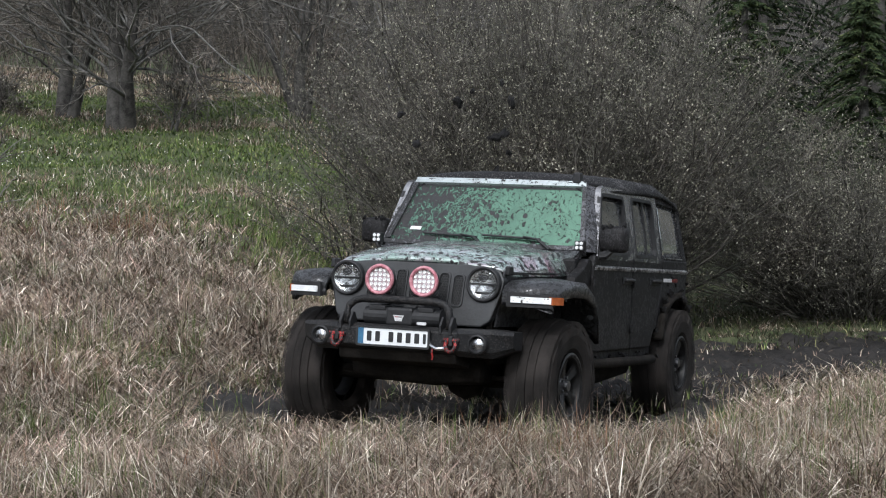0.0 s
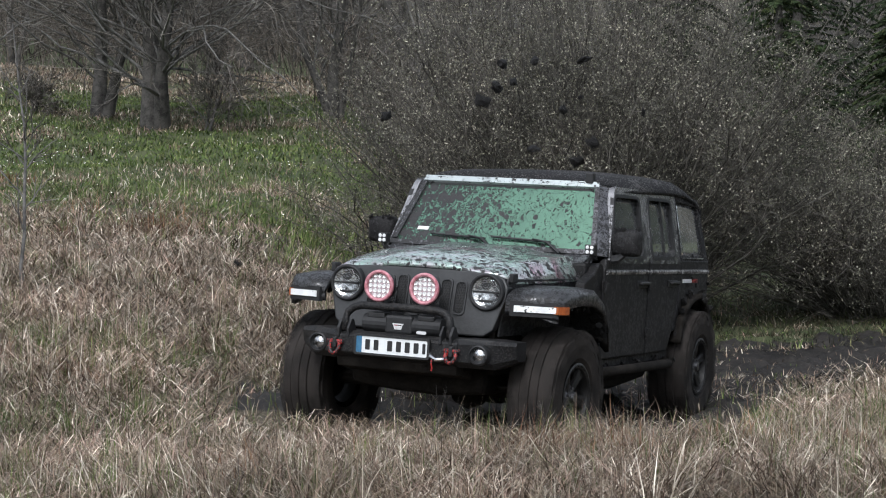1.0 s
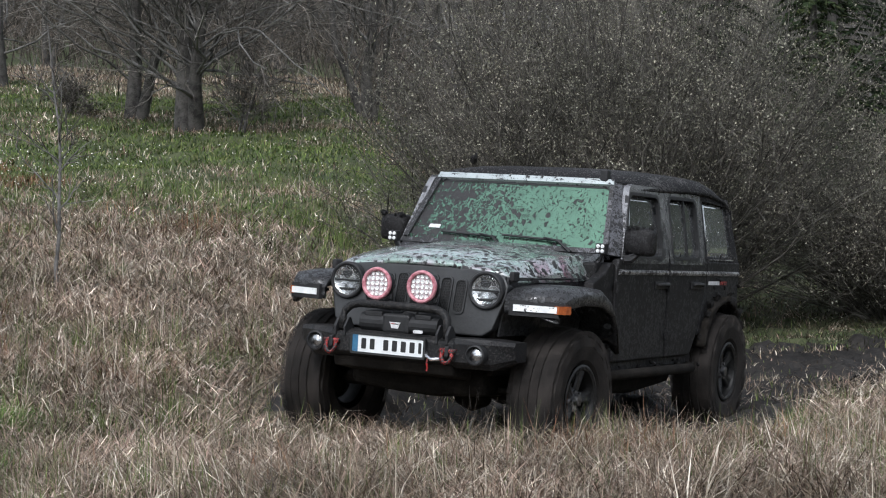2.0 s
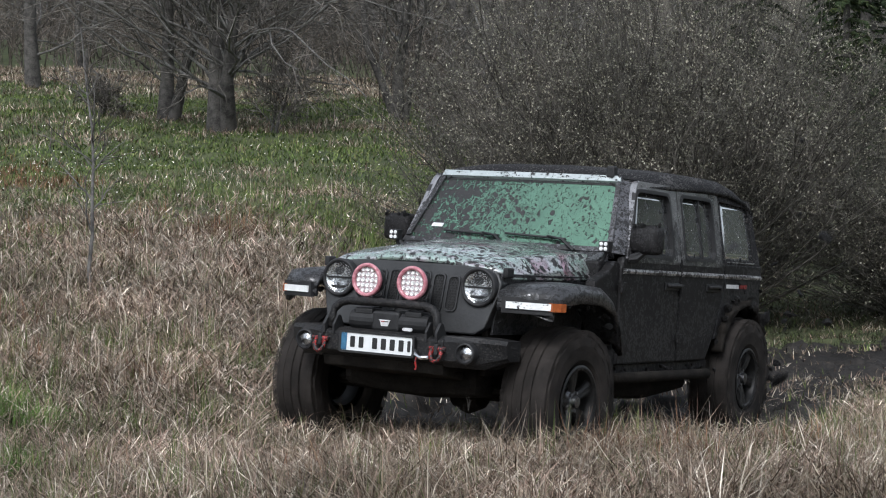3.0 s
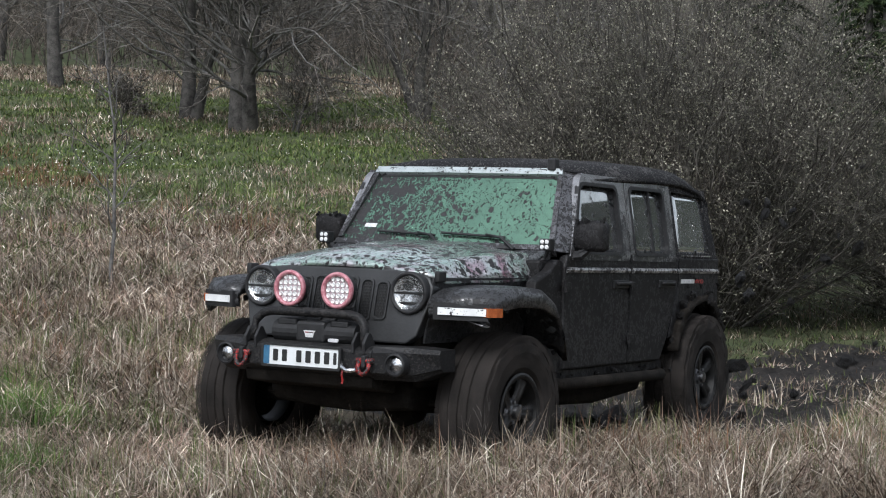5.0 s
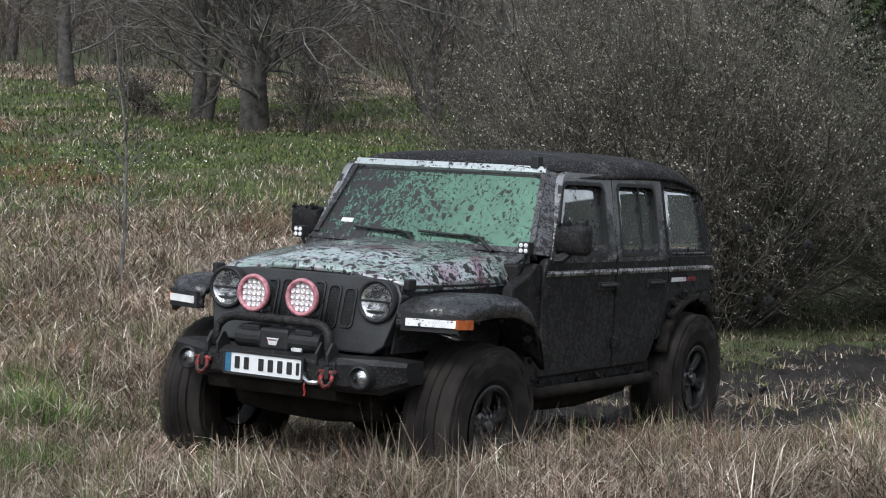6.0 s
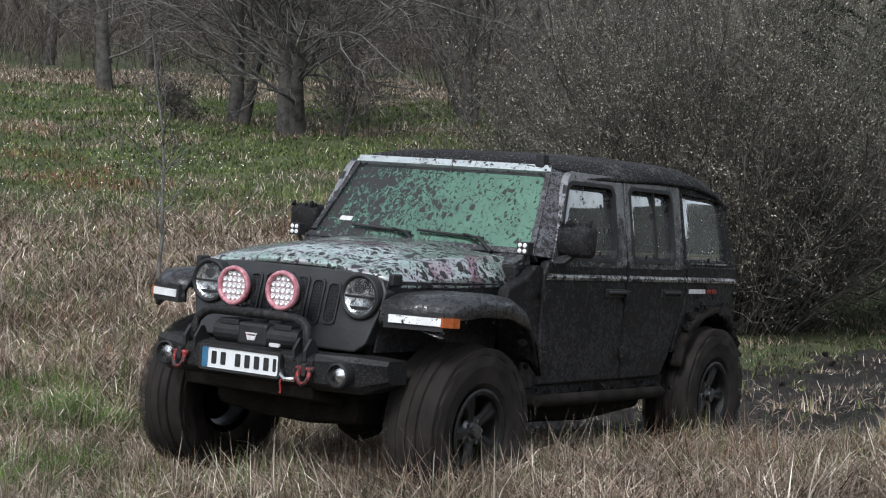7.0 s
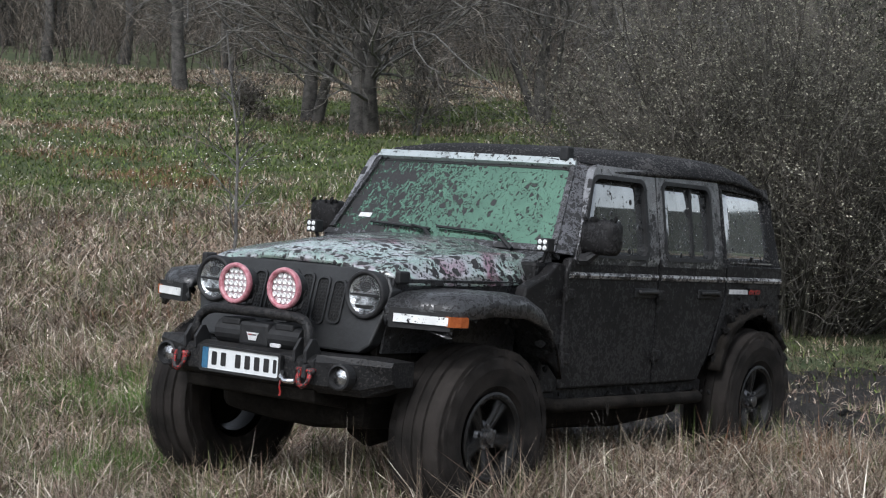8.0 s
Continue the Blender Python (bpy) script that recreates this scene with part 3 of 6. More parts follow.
def build_front(car):
    # grille shell, leaning back slightly towards the top
    def gx(z):
        return 0.46 - 0.10 * (z - 0.64) / 0.43
    bm = bmesh.new()
    outline = [(-0.52, 0.655), (0.52, 0.655), (0.585, 0.70), (0.645, 0.90), (0.655, 0.985), (0.62, 1.045), (0.56, 1.066), (0.36, 1.086), (-0.36, 1.086), (-0.56, 1.066), (-0.62, 1.045), (-0.655, 0.985), (-0.645, 0.90), (-0.585, 0.70)]
    prism(bm, outline, -0.09, 0.0, 0.012, "yz")
    grille = part("grille", bm, M_GRILLE, car, "satin black seven-slot grille panel")
    for v in grille.data.vertices:
        v.co.x += gx(v.co.z)
    for k in range(7):
        y = (k - 3) * 0.108
        top = 1.035 - 0.010 * abs(k - 3)
        bot = 0.775 + 0.012 * max(0, abs(k - 3) - 1)
        bm = bmesh.new()
        ring_prism(bm, rounded(y - 0.044, y + 0.044, bot - 0.010, top + 0.010, 0.028), rounded(y - 0.035, y + 0.035, bot, top, 0.024), -0.01, 0.012, "yz")
        s = part("slot_frame", bm, M_GRILLE, grille)
        # flat near-black plate on the panel stands in for the slot's shaded depth
        bm = bmesh.new()
        prism(bm, rounded(y - 0.036, y + 0.036, bot, top, 0.024), 0.0005, 0.003, 0, "yz")
        q = part("slot", bm, M_VOID, grille, "dark plate for the slot's shaded depth, behind honeycomb mesh")
        bm = bmesh.new()
        z, r = bot + 0.012, 0
        while z < top - 0.008:
            for i in range(3):
                yy = y - 0.02 + 0.02 * i + (0.01 if r % 2 else 0)
                if yy < y + 0.028:
                    ring_prism(bm, [(yy + 0.0105 * math.cos(a * 1.047 + 0.52), z + 0.0105 * math.sin(a * 1.047 + 0.52)) for a in range(6)],
                               [(yy + 0.0075 * math.cos(a * 1.047 + 0.52), z + 0.0075 * math.sin(a * 1.047 + 0.52)) for a in range(6)], 0.003, 0.006, "yz")
            z += 0.0175
            r += 1
        h = part("mesh_insert", bm, M_INK, grille)
        for ob in (s, q, h):
            for v in ob.data.vertices:
                v.co.x += gx(v.co.z)
    # headlights
    for s in (-1, 1):
        c = (0.412, s * 0.517, 0.952)
        bm = bmesh.new()
        lathe(bm, [(0.122, -0.05), (0.126, 0.012), (0.118, 0.026), (0.104, 0.022), (0.100, 0.008), (0.04, -0.0)], 36, "x", c)
        h = part("headlight", bm, M_TRIM, car, "round headlight with a bright split reflector", True)
        bm = bmesh.new()
        lathe(bm, [(0.100, 0.012), (0.06, 0.004), (0.0, 0.002)], 28, "x", c)
        part("reflector", bm, M_DIMCHROME, h)
        bm = bmesh.new()
        box(bm, c[0] - 0.03, c[0] + 0.016, c[1] - 0.096, c[1] + 0.096, c[2] - 0.006, c[2] + 0.006, 0.002)
        box(bm, c[0] - 0.03, c[0] + 0.008, c[1] - 0.075, c[1] + 0.075, c[2] - 0.07, c[2] - 0.05, 0.003)
        tube(bm, [(c[0] - 0.03, c[1], c[2] + 0.05), (c[0] + 0.005, c[1], c[2] + 0.05)], 0.036, 16)
        part("projector", bm, M_TRIM, h)
        bm = bmesh.new()
        lathe(bm, [(0.102, 0.012), (0.08, 0.024), (0.045, 0.032), (0.0, 0.035)], 28, "x", c)
        g = part("lens", bm, M_LENS, h, "", True)
        g.visible_shadow = False
    # two round driving lamps on the bull bar
    for s in (-1, 1):
        c = (0.615, s * 0.166, 0.952)
        bm = bmesh.new()
        lathe(bm, [(0.04, -0.09), (0.085, -0.06), (0.100, -0.02), (0.103, 0.03)], 32, "x", c)
        lamp = part("driving_lamp", bm, M_TRIM, car, "round LED driving lamp with a red bezel", True)
        bm = bmesh.new()
        lathe(bm, [(0.103, 0.01), (0.108, 0.026), (0.105, 0.040), (0.094, 0.044), (0.083, 0.036), (0.083, 0.022)], 36, "x", c)
        part("bezel", bm, M_PINK, lamp, "muddy red metal bezel", True)
        bm = bmesh.new()
        lathe(bm, [(0.086, 0.018), (0.0, 0.02)], 28, "x", c)
        part("reflector", bm, M_DEEP, lamp)
        cup = None
        for i in range(-2, 3):
            for j in range(-2, 3):
                if i * i + j * j < 7:
                    if cup is None:
                        bm = bmesh.new()
                        lathe(bm, [(0.0155, 0.020), (0.012, 0.026), (0.006, 0.023), (0.0, 0.022)], 8, "x")
                        cup = part("led_cup", bm, M_LED, lamp)
                        here = cup
                    else:
                        here = new("led_cup", cup.data)
                        here.parent = lamp
                    here.location = (c[0], c[1] + i * 0.033, c[2] + j * 0.033)
        bm = bmesh.new()
        tube(bm, [(c[0] - 0.02, c[1] - 0.105, c[2]), (c[0] - 0.01, c[1] - 0.09, c[2] - 0.09), (c[0], c[1], c[2] - 0.132), (c[0] - 0.01, c[1] + 0.09, c[2] - 0.09), (c[0] - 0.02, c[1] + 0.105, c[2])], 0.010, 6)
        part("bracket", bm, M_TRIM, lamp)
    # bumper: centre section, two swept wings, lower plate
    bm = bmesh.new()
    prism(bm, [(0.40, 0.64), (0.66, 0.645), (0.72, 0.62), (0.725, 0.50), (0.66, 0.46), (0.40, 0.46)], -0.46, 0.46, 0.012)
    bumper = part("bumper", bm, M_BUMPER, car, "black steel winch bumper splashed with mud")
    for s in (-1, 1):
        bm = bmesh.new()
        loft(bm, [[(0.40, s * 0.45, 0.645), (0.68, s * 0.45, 0.645), (0.715, s * 0.45, 0.61), (0.715, s * 0.45, 0.50), (0.66, s * 0.45, 0.455), (0.40, s * 0.45, 0.455)],
                  [(0.36, s * 0.66, 0.645), (0.585, s * 0.66, 0.645), (0.605, s * 0.66, 0.615), (0.595, s * 0.66, 0.49), (0.56, s * 0.66, 0.45), (0.36, s * 0.66, 0.45)],
                  [(0.33, s * 0.79, 0.635), (0.50, s * 0.79, 0.635), (0.515, s * 0.79, 0.61), (0.49, s * 0.79, 0.53), (0.46, s * 0.79, 0.51), (0.33, s * 0.79, 0.51)]], caps=True)
        part("bumper_wing", bm, M_BUMPER, car)
        c = (0.632, s * 0.588, 0.547)
        bm = bmesh.new()
        lathe(bm, [(0.068, -0.01), (0.066, 0.045), (0.056, 0.05), (0.05, 0.02)], 24, "x", c)
        fog = part("fog_light", bm, M_TRIM, car, "small round fog light set in the bumper")
        bm = bmesh.new()
        lathe(bm, [(0.05, 0.022), (0.035, 0.034), (0.0, 0.04)], 20, "x", c)
        part("lens", bm, M_DIMCHROME, fog, "", True)
        # red recovery shackle
        bm = bmesh.new()
        y = s * 0.425
        box(bm, 0.68, 0.755, y - 0.014, y + 0.014, 0.525, 0.595, 0.008)
        part("shackle_mount", bm, M_TRIM, car)
        bm = bmesh.new()
        tube(bm, [(0.735, y - 0.030, 0.568), (0.748, y - 0.036, 0.53), (0.756, y - 0.022, 0.496), (0.758, y, 0.487), (0.756, y + 0.022, 0.496), (0.748, y + 0.036, 0.53), (0.735, y + 0.030, 0.568)], 0.0135, 8)
        tube(bm, [(0.735, y - 0.058, 0.566), (0.735, y + 0.058, 0.566)], 0.015, 8)
        part("shackle", bm, M_RED, car, "red recovery shackle", True)
        bm = bmesh.new()
        prism(bm, [(0.60, 0.60), (0.73, 0.60), (0.735, 0.66), (0.69, 0.72), (0.66, 0.72), (0.62, 0.66)], s * 0.40, s * 0.40 + s * 0.02, 0.004)
        prism(bm, [(0.60, 0.60), (0.73, 0.60), (0.735, 0.66), (0.69, 0.72), (0.66, 0.72), (0.62, 0.66)], s * 0.33, s * 0.33 + s * 0.016, 0.004)
        part("hoop_mount", bm, M_TRIM, car)
    bm = bmesh.new()
    tube(bm, [(0.675, -0.385, 0.64), (0.675, -0.385, 0.71), (0.67, -0.372, 0.765), (0.662, -0.335, 0.80), (0.655, -0.28, 0.815), (0.65, 0, 0.818), (0.655, 0.28, 0.815), (0.662, 0.335, 0.80), (0.67, 0.372, 0.765), (0.675, 0.385, 0.71), (0.675, 0.385, 0.64)], 0.027, 12)
    part("bull_bar", bm, M_BUMPER, car, "black tubular bull bar hoop", True)
    for s in (-1, 1):
        bm = bmesh.new()
        box(bm, 0.60, 0.66, s * 0.166 - 0.03, s * 0.166 + 0.03, 0.82, 0.845, 0.005)
        part("lamp_bracket", bm, M_TRIM, car)
    # winch behind the plate
    bm = bmesh.new()
    tube(bm, [(0.60, -0.27, 0.70), (0.60, -0.09, 0.70)], 0.062, 16)
    tube(bm, [(0.60, 0.09, 0.70), (0.60, 0.30, 0.70)], 0.062, 16)
    box(bm, 0.53, 0.665, -0.10, 0.10, 0.64, 0.765, 0.018)
    box(bm, 0.52, 0.65, -0.24, -0.11, 0.735, 0.775, 0.01)
    box(bm, 0.52, 0.65, 0.13, 0.25, 0.735, 0.775, 0.01)
    winch = part("winch", bm, M_TRIM, car, "black electric winch with a small emblem")
    bm = bmesh.new()
    prism(bm, [(-0.042, 0.712), (0.042, 0.712), (0.034, 0.702), (0.024, 0.672), (-0.024, 0.672), (-0.034, 0.702)], 0.666, 0.670, 0, "yz")
    part("emblem", bm, M_WHITE, winch, "pale plain emblem")
    bm = bmesh.new()
    prism(bm, [(-0.030, 0.704), (0.030, 0.704), (0.024, 0.698), (-0.024, 0.698)], 0.671, 0.6725, 0, "yz")
    part("emblem_bar", bm, M_RED, winch)
    bm = bmesh.new()
    prism(bm, rounded(0.155, 0.225, 0.655, 0.675, 0.009), 0.70, 0.708, 0, "yz")
    part("winch_tag", bm, M_WHITE, winch, "pale oval tag")
    bm = bmesh.new()
    tube(bm, [(0.735, 0.27, 0.545), (0.77, 0.30, 0.52), (0.79, 0.34, 0.505), (0.79, 0.40, 0.512)], 0.013, 8)
    part("winch_hook", bm, M_CHROME, winch, "steel winch hook", True)
    bm = bmesh.new()
    tube(bm, [(0.79, 0.315, 0.505), (0.795, 0.312, 0.48), (0.79, 0.318, 0.45), (0.792, 0.314, 0.43)], 0.006, 6)
    part("hook_strap", bm, M_RED, winch, "red pull strap")
    # number plate: its writing is kept as plain bars
    bm = bmesh.new()
    prism(bm, rounded(-0.262, 0.262, 0.505, 0.621, 0.012), 0.742, 0.750, 0, "yz")
    plate = part("number_plate", bm, M_PLATE, car, "white number plate with a blue band and mud flecks")
    bm = bmesh.new()
    prism(bm, [(-0.259, 0.509), (-0.218, 0.509), (-0.218, 0.617), (-0.259, 0.617)], 0.751, 0.7525, 0, "yz")
    part("blue_band", bm, M_BLUE, plate)
    for y, w in ((-0.175, 0.048), (-0.112, 0.048), (-0.012, 0.05), (0.052, 0.05), (0.116, 0.05), (0.18, 0.05), (0.236, 0.03)):
        bm = bmesh.new()
        prism(bm, rounded(y - w * 0.36, y + w * 0.36, 0.529, 0.598, 0.006, 2), 0.751, 0.7525, 0, "yz")
        part("plate_bar", bm, M_INK, plate)
    bm = bmesh.new()
    ring_prism(bm, rounded(-0.275, 0.275, 0.494, 0.630, 0.014), rounded(-0.26, 0.26, 0.508, 0.618, 0.011), 0.73, 0.755, "yz")
    part("plate_frame", bm, M_INK, plate)
    # skid plate, frame rails and underbody masses, all caked in mud
    bm = bmesh.new()
    prism(bm, [(0.40, 0.47), (0.68, 0.47), (0.66, 0.40), (0.40, 0.36)], -0.44, 0.44, 0.01)
    part("skid_plate", bm, M_UNDER, car, "steel skid plate under black mud")
    for s in (-1, 1):
        bm = bmesh.new()
        box(bm, -3.5, 0.55, s * 0.40 - 0.05, s * 0.40 + 0.05, 0.42, 0.56, 0.01)
        part("frame_rail", bm, M_UNDER, car)
    # engine and belly boxes are added dark masses where the gap lies in shade
    for name, x0, x1, w, z0, z1 in (("engine_shade_fill", -0.70, 0.34, 0.50, 0.24, 0.66), ("belly_shade_fill", -2.70, -0.72, 0.66, 0.18, 0.50), ("fuel_tank", -3.40, -2.75, 0.50, 0.28, 0.60), ("floor_pan", -3.30, 0.20, 0.62, 0.505, 0.60)):
        bm = bmesh.new()
        box(bm, x0, x1, -w, w, z0, z1, 0.06 if name != "floor_pan" else 0.02)
        bmesh.ops.subdivide_edges(bm, edges=bm.edges[:], cuts=2, use_grid_fill=True)
        for v in bm.verts:
            v.co += Vector((0.0, 0.03, 0.05)) * noise.noise(v.co * 4.0)
        part(name, bm, M_UNDER, car, "lumpy mud-caked mass under the car, filling in for shade")
    for x, z in ((FRONT_AXLE, FRONT_HUB_Z), (REAR_AXLE, REAR_HUB_Z)):
        bm = bmesh.new()
        tube(bm, [(x, -0.80, z), (x, 0.80, z)], 0.052, 12)
        lathe(bm, [(0.0, -0.16), (0.11, -0.10), (0.15, 0.0), (0.11, 0.10), (0.0, 0.16)], 16, "y", (x, 0.22 if x > -1 else 0, z))
        for s in (-1, 1):
            tube(bm, [(x, s * 0.55, z), (x - 0.05, s * 0.56, z + 0.42)], 0.06, 10)
        if x > -1:
            tube(bm, [(x + 0.19, -0.66, z + 0.03), (x + 0.19, 0.66, z + 0.03)], 0.02, 8)
        part("axle", bm, M_UNDER, car, "solid axle with coil springs caked in mud")


def build_body(car):
    # hood: crowned sheet with a raised centre and rolled sides
    def hood_ring(x, w, z, crown, drop):
        pts = []
        for k in range(17):
            u = -1 + 2 * k / 16
            a = abs(u)
            zz = z + crown * (1 - a ** 2.2) + (0.022 if a < 0.52 else 0.0) * min(1, (0.52 - a) * 12)
            if a > 0.88:
                zz -= drop * ((a - 0.88) / 0.12) ** 1.5
            pts.append((x + (0.006 * (1 - a * a) if x > 0.3 else 0), u * w, zz))
        return pts
    bm = bmesh.new()
    loft(bm, [hood_ring(0.352, 0.640, 1.058, 0.010, 0.012), hood_ring(0.342, 0.648, 1.078, 0.022, 0.03), hood_ring(0.25, 0.668, 1.098, 0.04, 0.08), hood_ring(0.0, 0.70, 1.13, 0.055, 0.11),
              hood_ring(-0.35, 0.735, 1.163, 0.058, 0.14), hood_ring(-0.74, 0.78, 1.192, 0.05, 0.15), hood_ring(-0.79, 0.782, 1.18, 0.045, 0.15)], close=False)
    bmesh.ops.solidify(bm, geom=bm.faces[:], thickness=0.02)
    part("hood", bm, M_HOOD, car, "hood with a painted green and violet sky sheen under thrown mud", True)
    for s in (-1, 1):
        bm = bmesh.new()
        box(bm, 0.27, 0.36, s * 0.665 - 0.018, s * 0.665 + 0.018, 1.02, 1.085, 0.01)
        part("hood_latch", bm, M_TRIM, car)
        # panel between hood and flare
        bm = bmesh.new()
        loft(bm, [[(0.36, s * 0.60, 0.66), (0.36, s * 0.64, 0.95), (0.36, s * 0.65, 1.045)], [(0.0, s * 0.62, 0.66), (0.0, s * 0.67, 0.95), (0.0, s * 0.695, 1.045)], [(-0.66, s * 0.70, 0.5), (-0.66, s * 0.75, 0.95), (-0.66, s * 0.765, 1.05)]], close=False)
        bmesh.ops.solidify(bm, geom=bm.faces[:], thickness=0.015)
        part("fender_side", bm, M_PAINT, car)
        # cowl panel ahead of the door
        bm = bmesh.new()
        prism(bm, [(-0.90, 0.45), (-0.90, 1.16), (-0.82, 1.17), (-0.72, 1.10), (-0.52, 1.03), (-0.50, 0.94), (-0.70, 0.62), (-0.72, 0.45)], s * 0.80, s * 0.875, 0.012)
        box(bm, -0.95, -0.69, min(s * 0.70, s * 0.81), max(s * 0.70, s * 0.81), 0.95, 1.165, 0.02)
        part("cowl_side", bm, M_DOOR, car)
        bm = bmesh.new()
        prism(bm, rounded(-0.80, -0.74, 0.66, 0.80, 0.02), s * 0.876, s * 0.884, 0.0)
        part("fender_badge", bm, M_HUB, car, "small round metal badge")
        # front flare: flat top, swept outer edge, curved tail
        prof = [(0.44, 0.865, 0.715), (0.455, 0.90, 0.72), (0.42, 0.945, 0.72), (0.30, 0.985, 0.72), (0.0, 1.005, 0.72), (-0.28, 0.995, 0.73), (-0.46, 0.93, 0.76), (-0.58, 0.80, 0.80), (-0.66, 0.66, 0.82)]
        rings = []
        for i, (x, z, yi) in enumerate(prof):
            sweep = (1.0, 1.0, 1.015, 1.04, 1.055, 1.055, 1.045, 1.03, 1.01)[i]
            back = (-0.125, -0.125, -0.12, -0.06, 0, 0, 0, 0, 0)[i]
            out = min(1.0, 0.3 + i * 0.5) if i < 2 else 1.0
            dz = 0.075 if i > 1 else 0.05
            ym = (yi + sweep) / 2
            nx = 0.06 if i > 5 else 0.0
            rings.append([(x, s * (yi - 0.05), z), (x + back * 0.4, s * ym, z + 0.008), (x + back * 0.85, s * (sweep - 0.03), z - 0.006), (x + back, s * sweep, z - 0.04), (x + back - nx, s * sweep, z - 0.04 - dz),
                          (x + back - nx, s * (sweep - 0.03), z - 0.045 - dz), (x + back * 0.4 - nx, s * ym, z - 0.05), (x - nx, s * (yi - 0.05), z - 0.05)])
        bm = bmesh.new()
        loft(bm, rings, caps=True)
        flare = part("fender_flare", bm, M_FLARE, car, "wide fender flare spattered with mud", True)
        # running light and amber corner
        a, b = Vector((0.452, s * 0.715, 0.86)), Vector((0.335, s * 0.99, 0.858))
        def strip(t0, t1, dz, out):
            p, q = a.lerp(b, t0), a.lerp(b, t1)
            n = Vector((b.y - a.y, a.x - b.x, 0)).normalized() * (1 if s > 0 else -1)
            bm = bmesh.new()
            loft(bm, [[p + n * -0.02 + Vector((0, 0, -dz)), p + n * out + Vector((0, 0, -dz)), p + n * out + Vector((0, 0, dz)), p + n * -0.02 + Vector((0, 0, dz))],
                      [q + n * -0.02 + Vector((0, 0, -dz)), q + n * out + Vector((0, 0, -dz)), q + n * out + Vector((0, 0, dz)), q + n * -0.02 + Vector((0, 0, dz))]], caps=True)
            return bm
        part("running_light", strip(0.05, 0.985, 0.021, 0.018), M_DRL, flare, "lit white daytime running light")
        corner = bmesh.new()
        loft(corner, [[(x, s * y, 0.858 - 0.026), (x, s * (y - 0.03), 0.858 - 0.026), (x, s * (y - 0.03), 0.858 + 0.026), (x, s * y, 0.858 + 0.026)] for x, y in ((0.350, 1.004), (0.30, 1.037), (0.255, 1.050))], caps=True)
        part("turn_signal", corner, M_AMBER, flare, "amber turn signal")
        part("light_housing", strip(-0.04, 1.03, 0.05, 0.008), M_TRIM, flare)
        # inner arch
        bm = bmesh.new()
        for x0, x1 in ((-0.62, 0.36),):
            box(bm, x0, x1, s * 0.55 - 0.02, s * 0.55 + 0.02, 0.40, 1.02)
        part("arch_liner", bm, M_UNDER, car)
        # front door
        def door(outline, outer, inner, name, handle_x):
            bm = bmesh.new()
            prism(bm, outline, s * 0.83, s * 0.895, 0.014)
            d = part(name, bm, M_DOOR, car, "car door caked in dried black mud")
            bm = bmesh.new()
            ring_prism(bm, outer, inner, s * 0.85, s * 0.897)
            lean_in(bm)
            part("window_frame", bm, M_FRAME, d)
            part("window_glass", curved_pane(inner, s), M_GLASS, d, "dark tinted glass streaked with mud", True)
            cx, cz = sum(x for x, z in inner) / len(inner), sum(z for x, z in inner) / len(inner)
            bm = bmesh.new()
            ring_prism(bm, [(cx + (x - cx) * 1.03, cz + (z - cz) * 1.04) for x, z in inner], [(cx + (x - cx) * 0.95, cz + (z - cz) * 0.94) for x, z in inner], s * 0.872, s * 0.901)
            lean_in(bm)
            part("window_seal", bm, M_TRIM, d)
            bm = bmesh.new()
            box(bm, handle_x - 0.13, handle_x + 0.13, s * 0.895, s * 0.907, 0.985, 1.04, 0.005)
            box(bm, handle_x - 0.11, handle_x + 0.10, s * 0.907, s * 0.935, 1.008, 1.03, 0.008)
            tube(bm, [(handle_x - 0.12, s * 0.905, 1.018), (handle_x - 0.12, s * 0.93, 1.018)], 0.018, 8)
            part("door_handle", bm, M_TRIM, d, "black door handle")
            bm = bmesh.new()
            x0, x1 = min(x for x, z in outline), max(x for x, z in outline)
            loft(bm, [[(x, s * 0.893, 1.125), (x, s * 0.906, 1.118), (x, s * 0.910, 1.106), (x, s * 0.904, 1.09), (x, s * 0.893, 1.086)] for x in (x0 + 0.02, x1 - 0.02)], caps=True)
            part("belt_ledge", bm, M_STRIP, d, "ledge under the windows, its highlight painted pale")
            return d
        def win(x0, x1, z0, z1, r):
            return rounded(x0, x1, z0, z1, r, 3)
        d1 = door([(-1.915, 0.47), (-1.915, 1.20), (-0.93, 1.20), (-0.885, 1.12), (-0.885, 0.47)],
                  [(x + (0.24 * (1.66 - z) / 0.46 - 0.125 if x > -1.2 else 0), z) for x, z in win(-1.915, -1.07, 1.17, 1.735, 0.05)],
                  [(x + (0.17 * (1.64 - z) / 0.43 - 0.05 if x > -1.3 else 0), z) for x, z in win(-1.79, -1.14, 1.215, 1.672, 0.055)], "front_door", -1.76)
        d2 = door([(-2.50, 0.47), (-2.62, 0.62), (-2.80, 1.0), (-2.80, 1.20), (-1.93, 1.20), (-1.93, 0.47)], win(-2.74, -1.93, 1.17, 1.735, 0.05), win(-2.615, -2.0, 1.215, 1.677, 0.055), "rear_door", -2.55)
        bm = bmesh.new()
        box(bm, -2.385, -2.36, s * 0.872, s * 0.885, 1.21, 1.677)
        lean_in(bm)
        part("window_bar", bm, M_TRIM, d2)
        for d, hx in ((d1, -0.90), (d2, -1.93)):
            for hz in (1.00, 0.64):
                bm = bmesh.new()
                box(bm, hx - 0.05, hx + 0.04, s * 0.893, s * 0.915, hz - 0.03, hz + 0.03, 0.008)
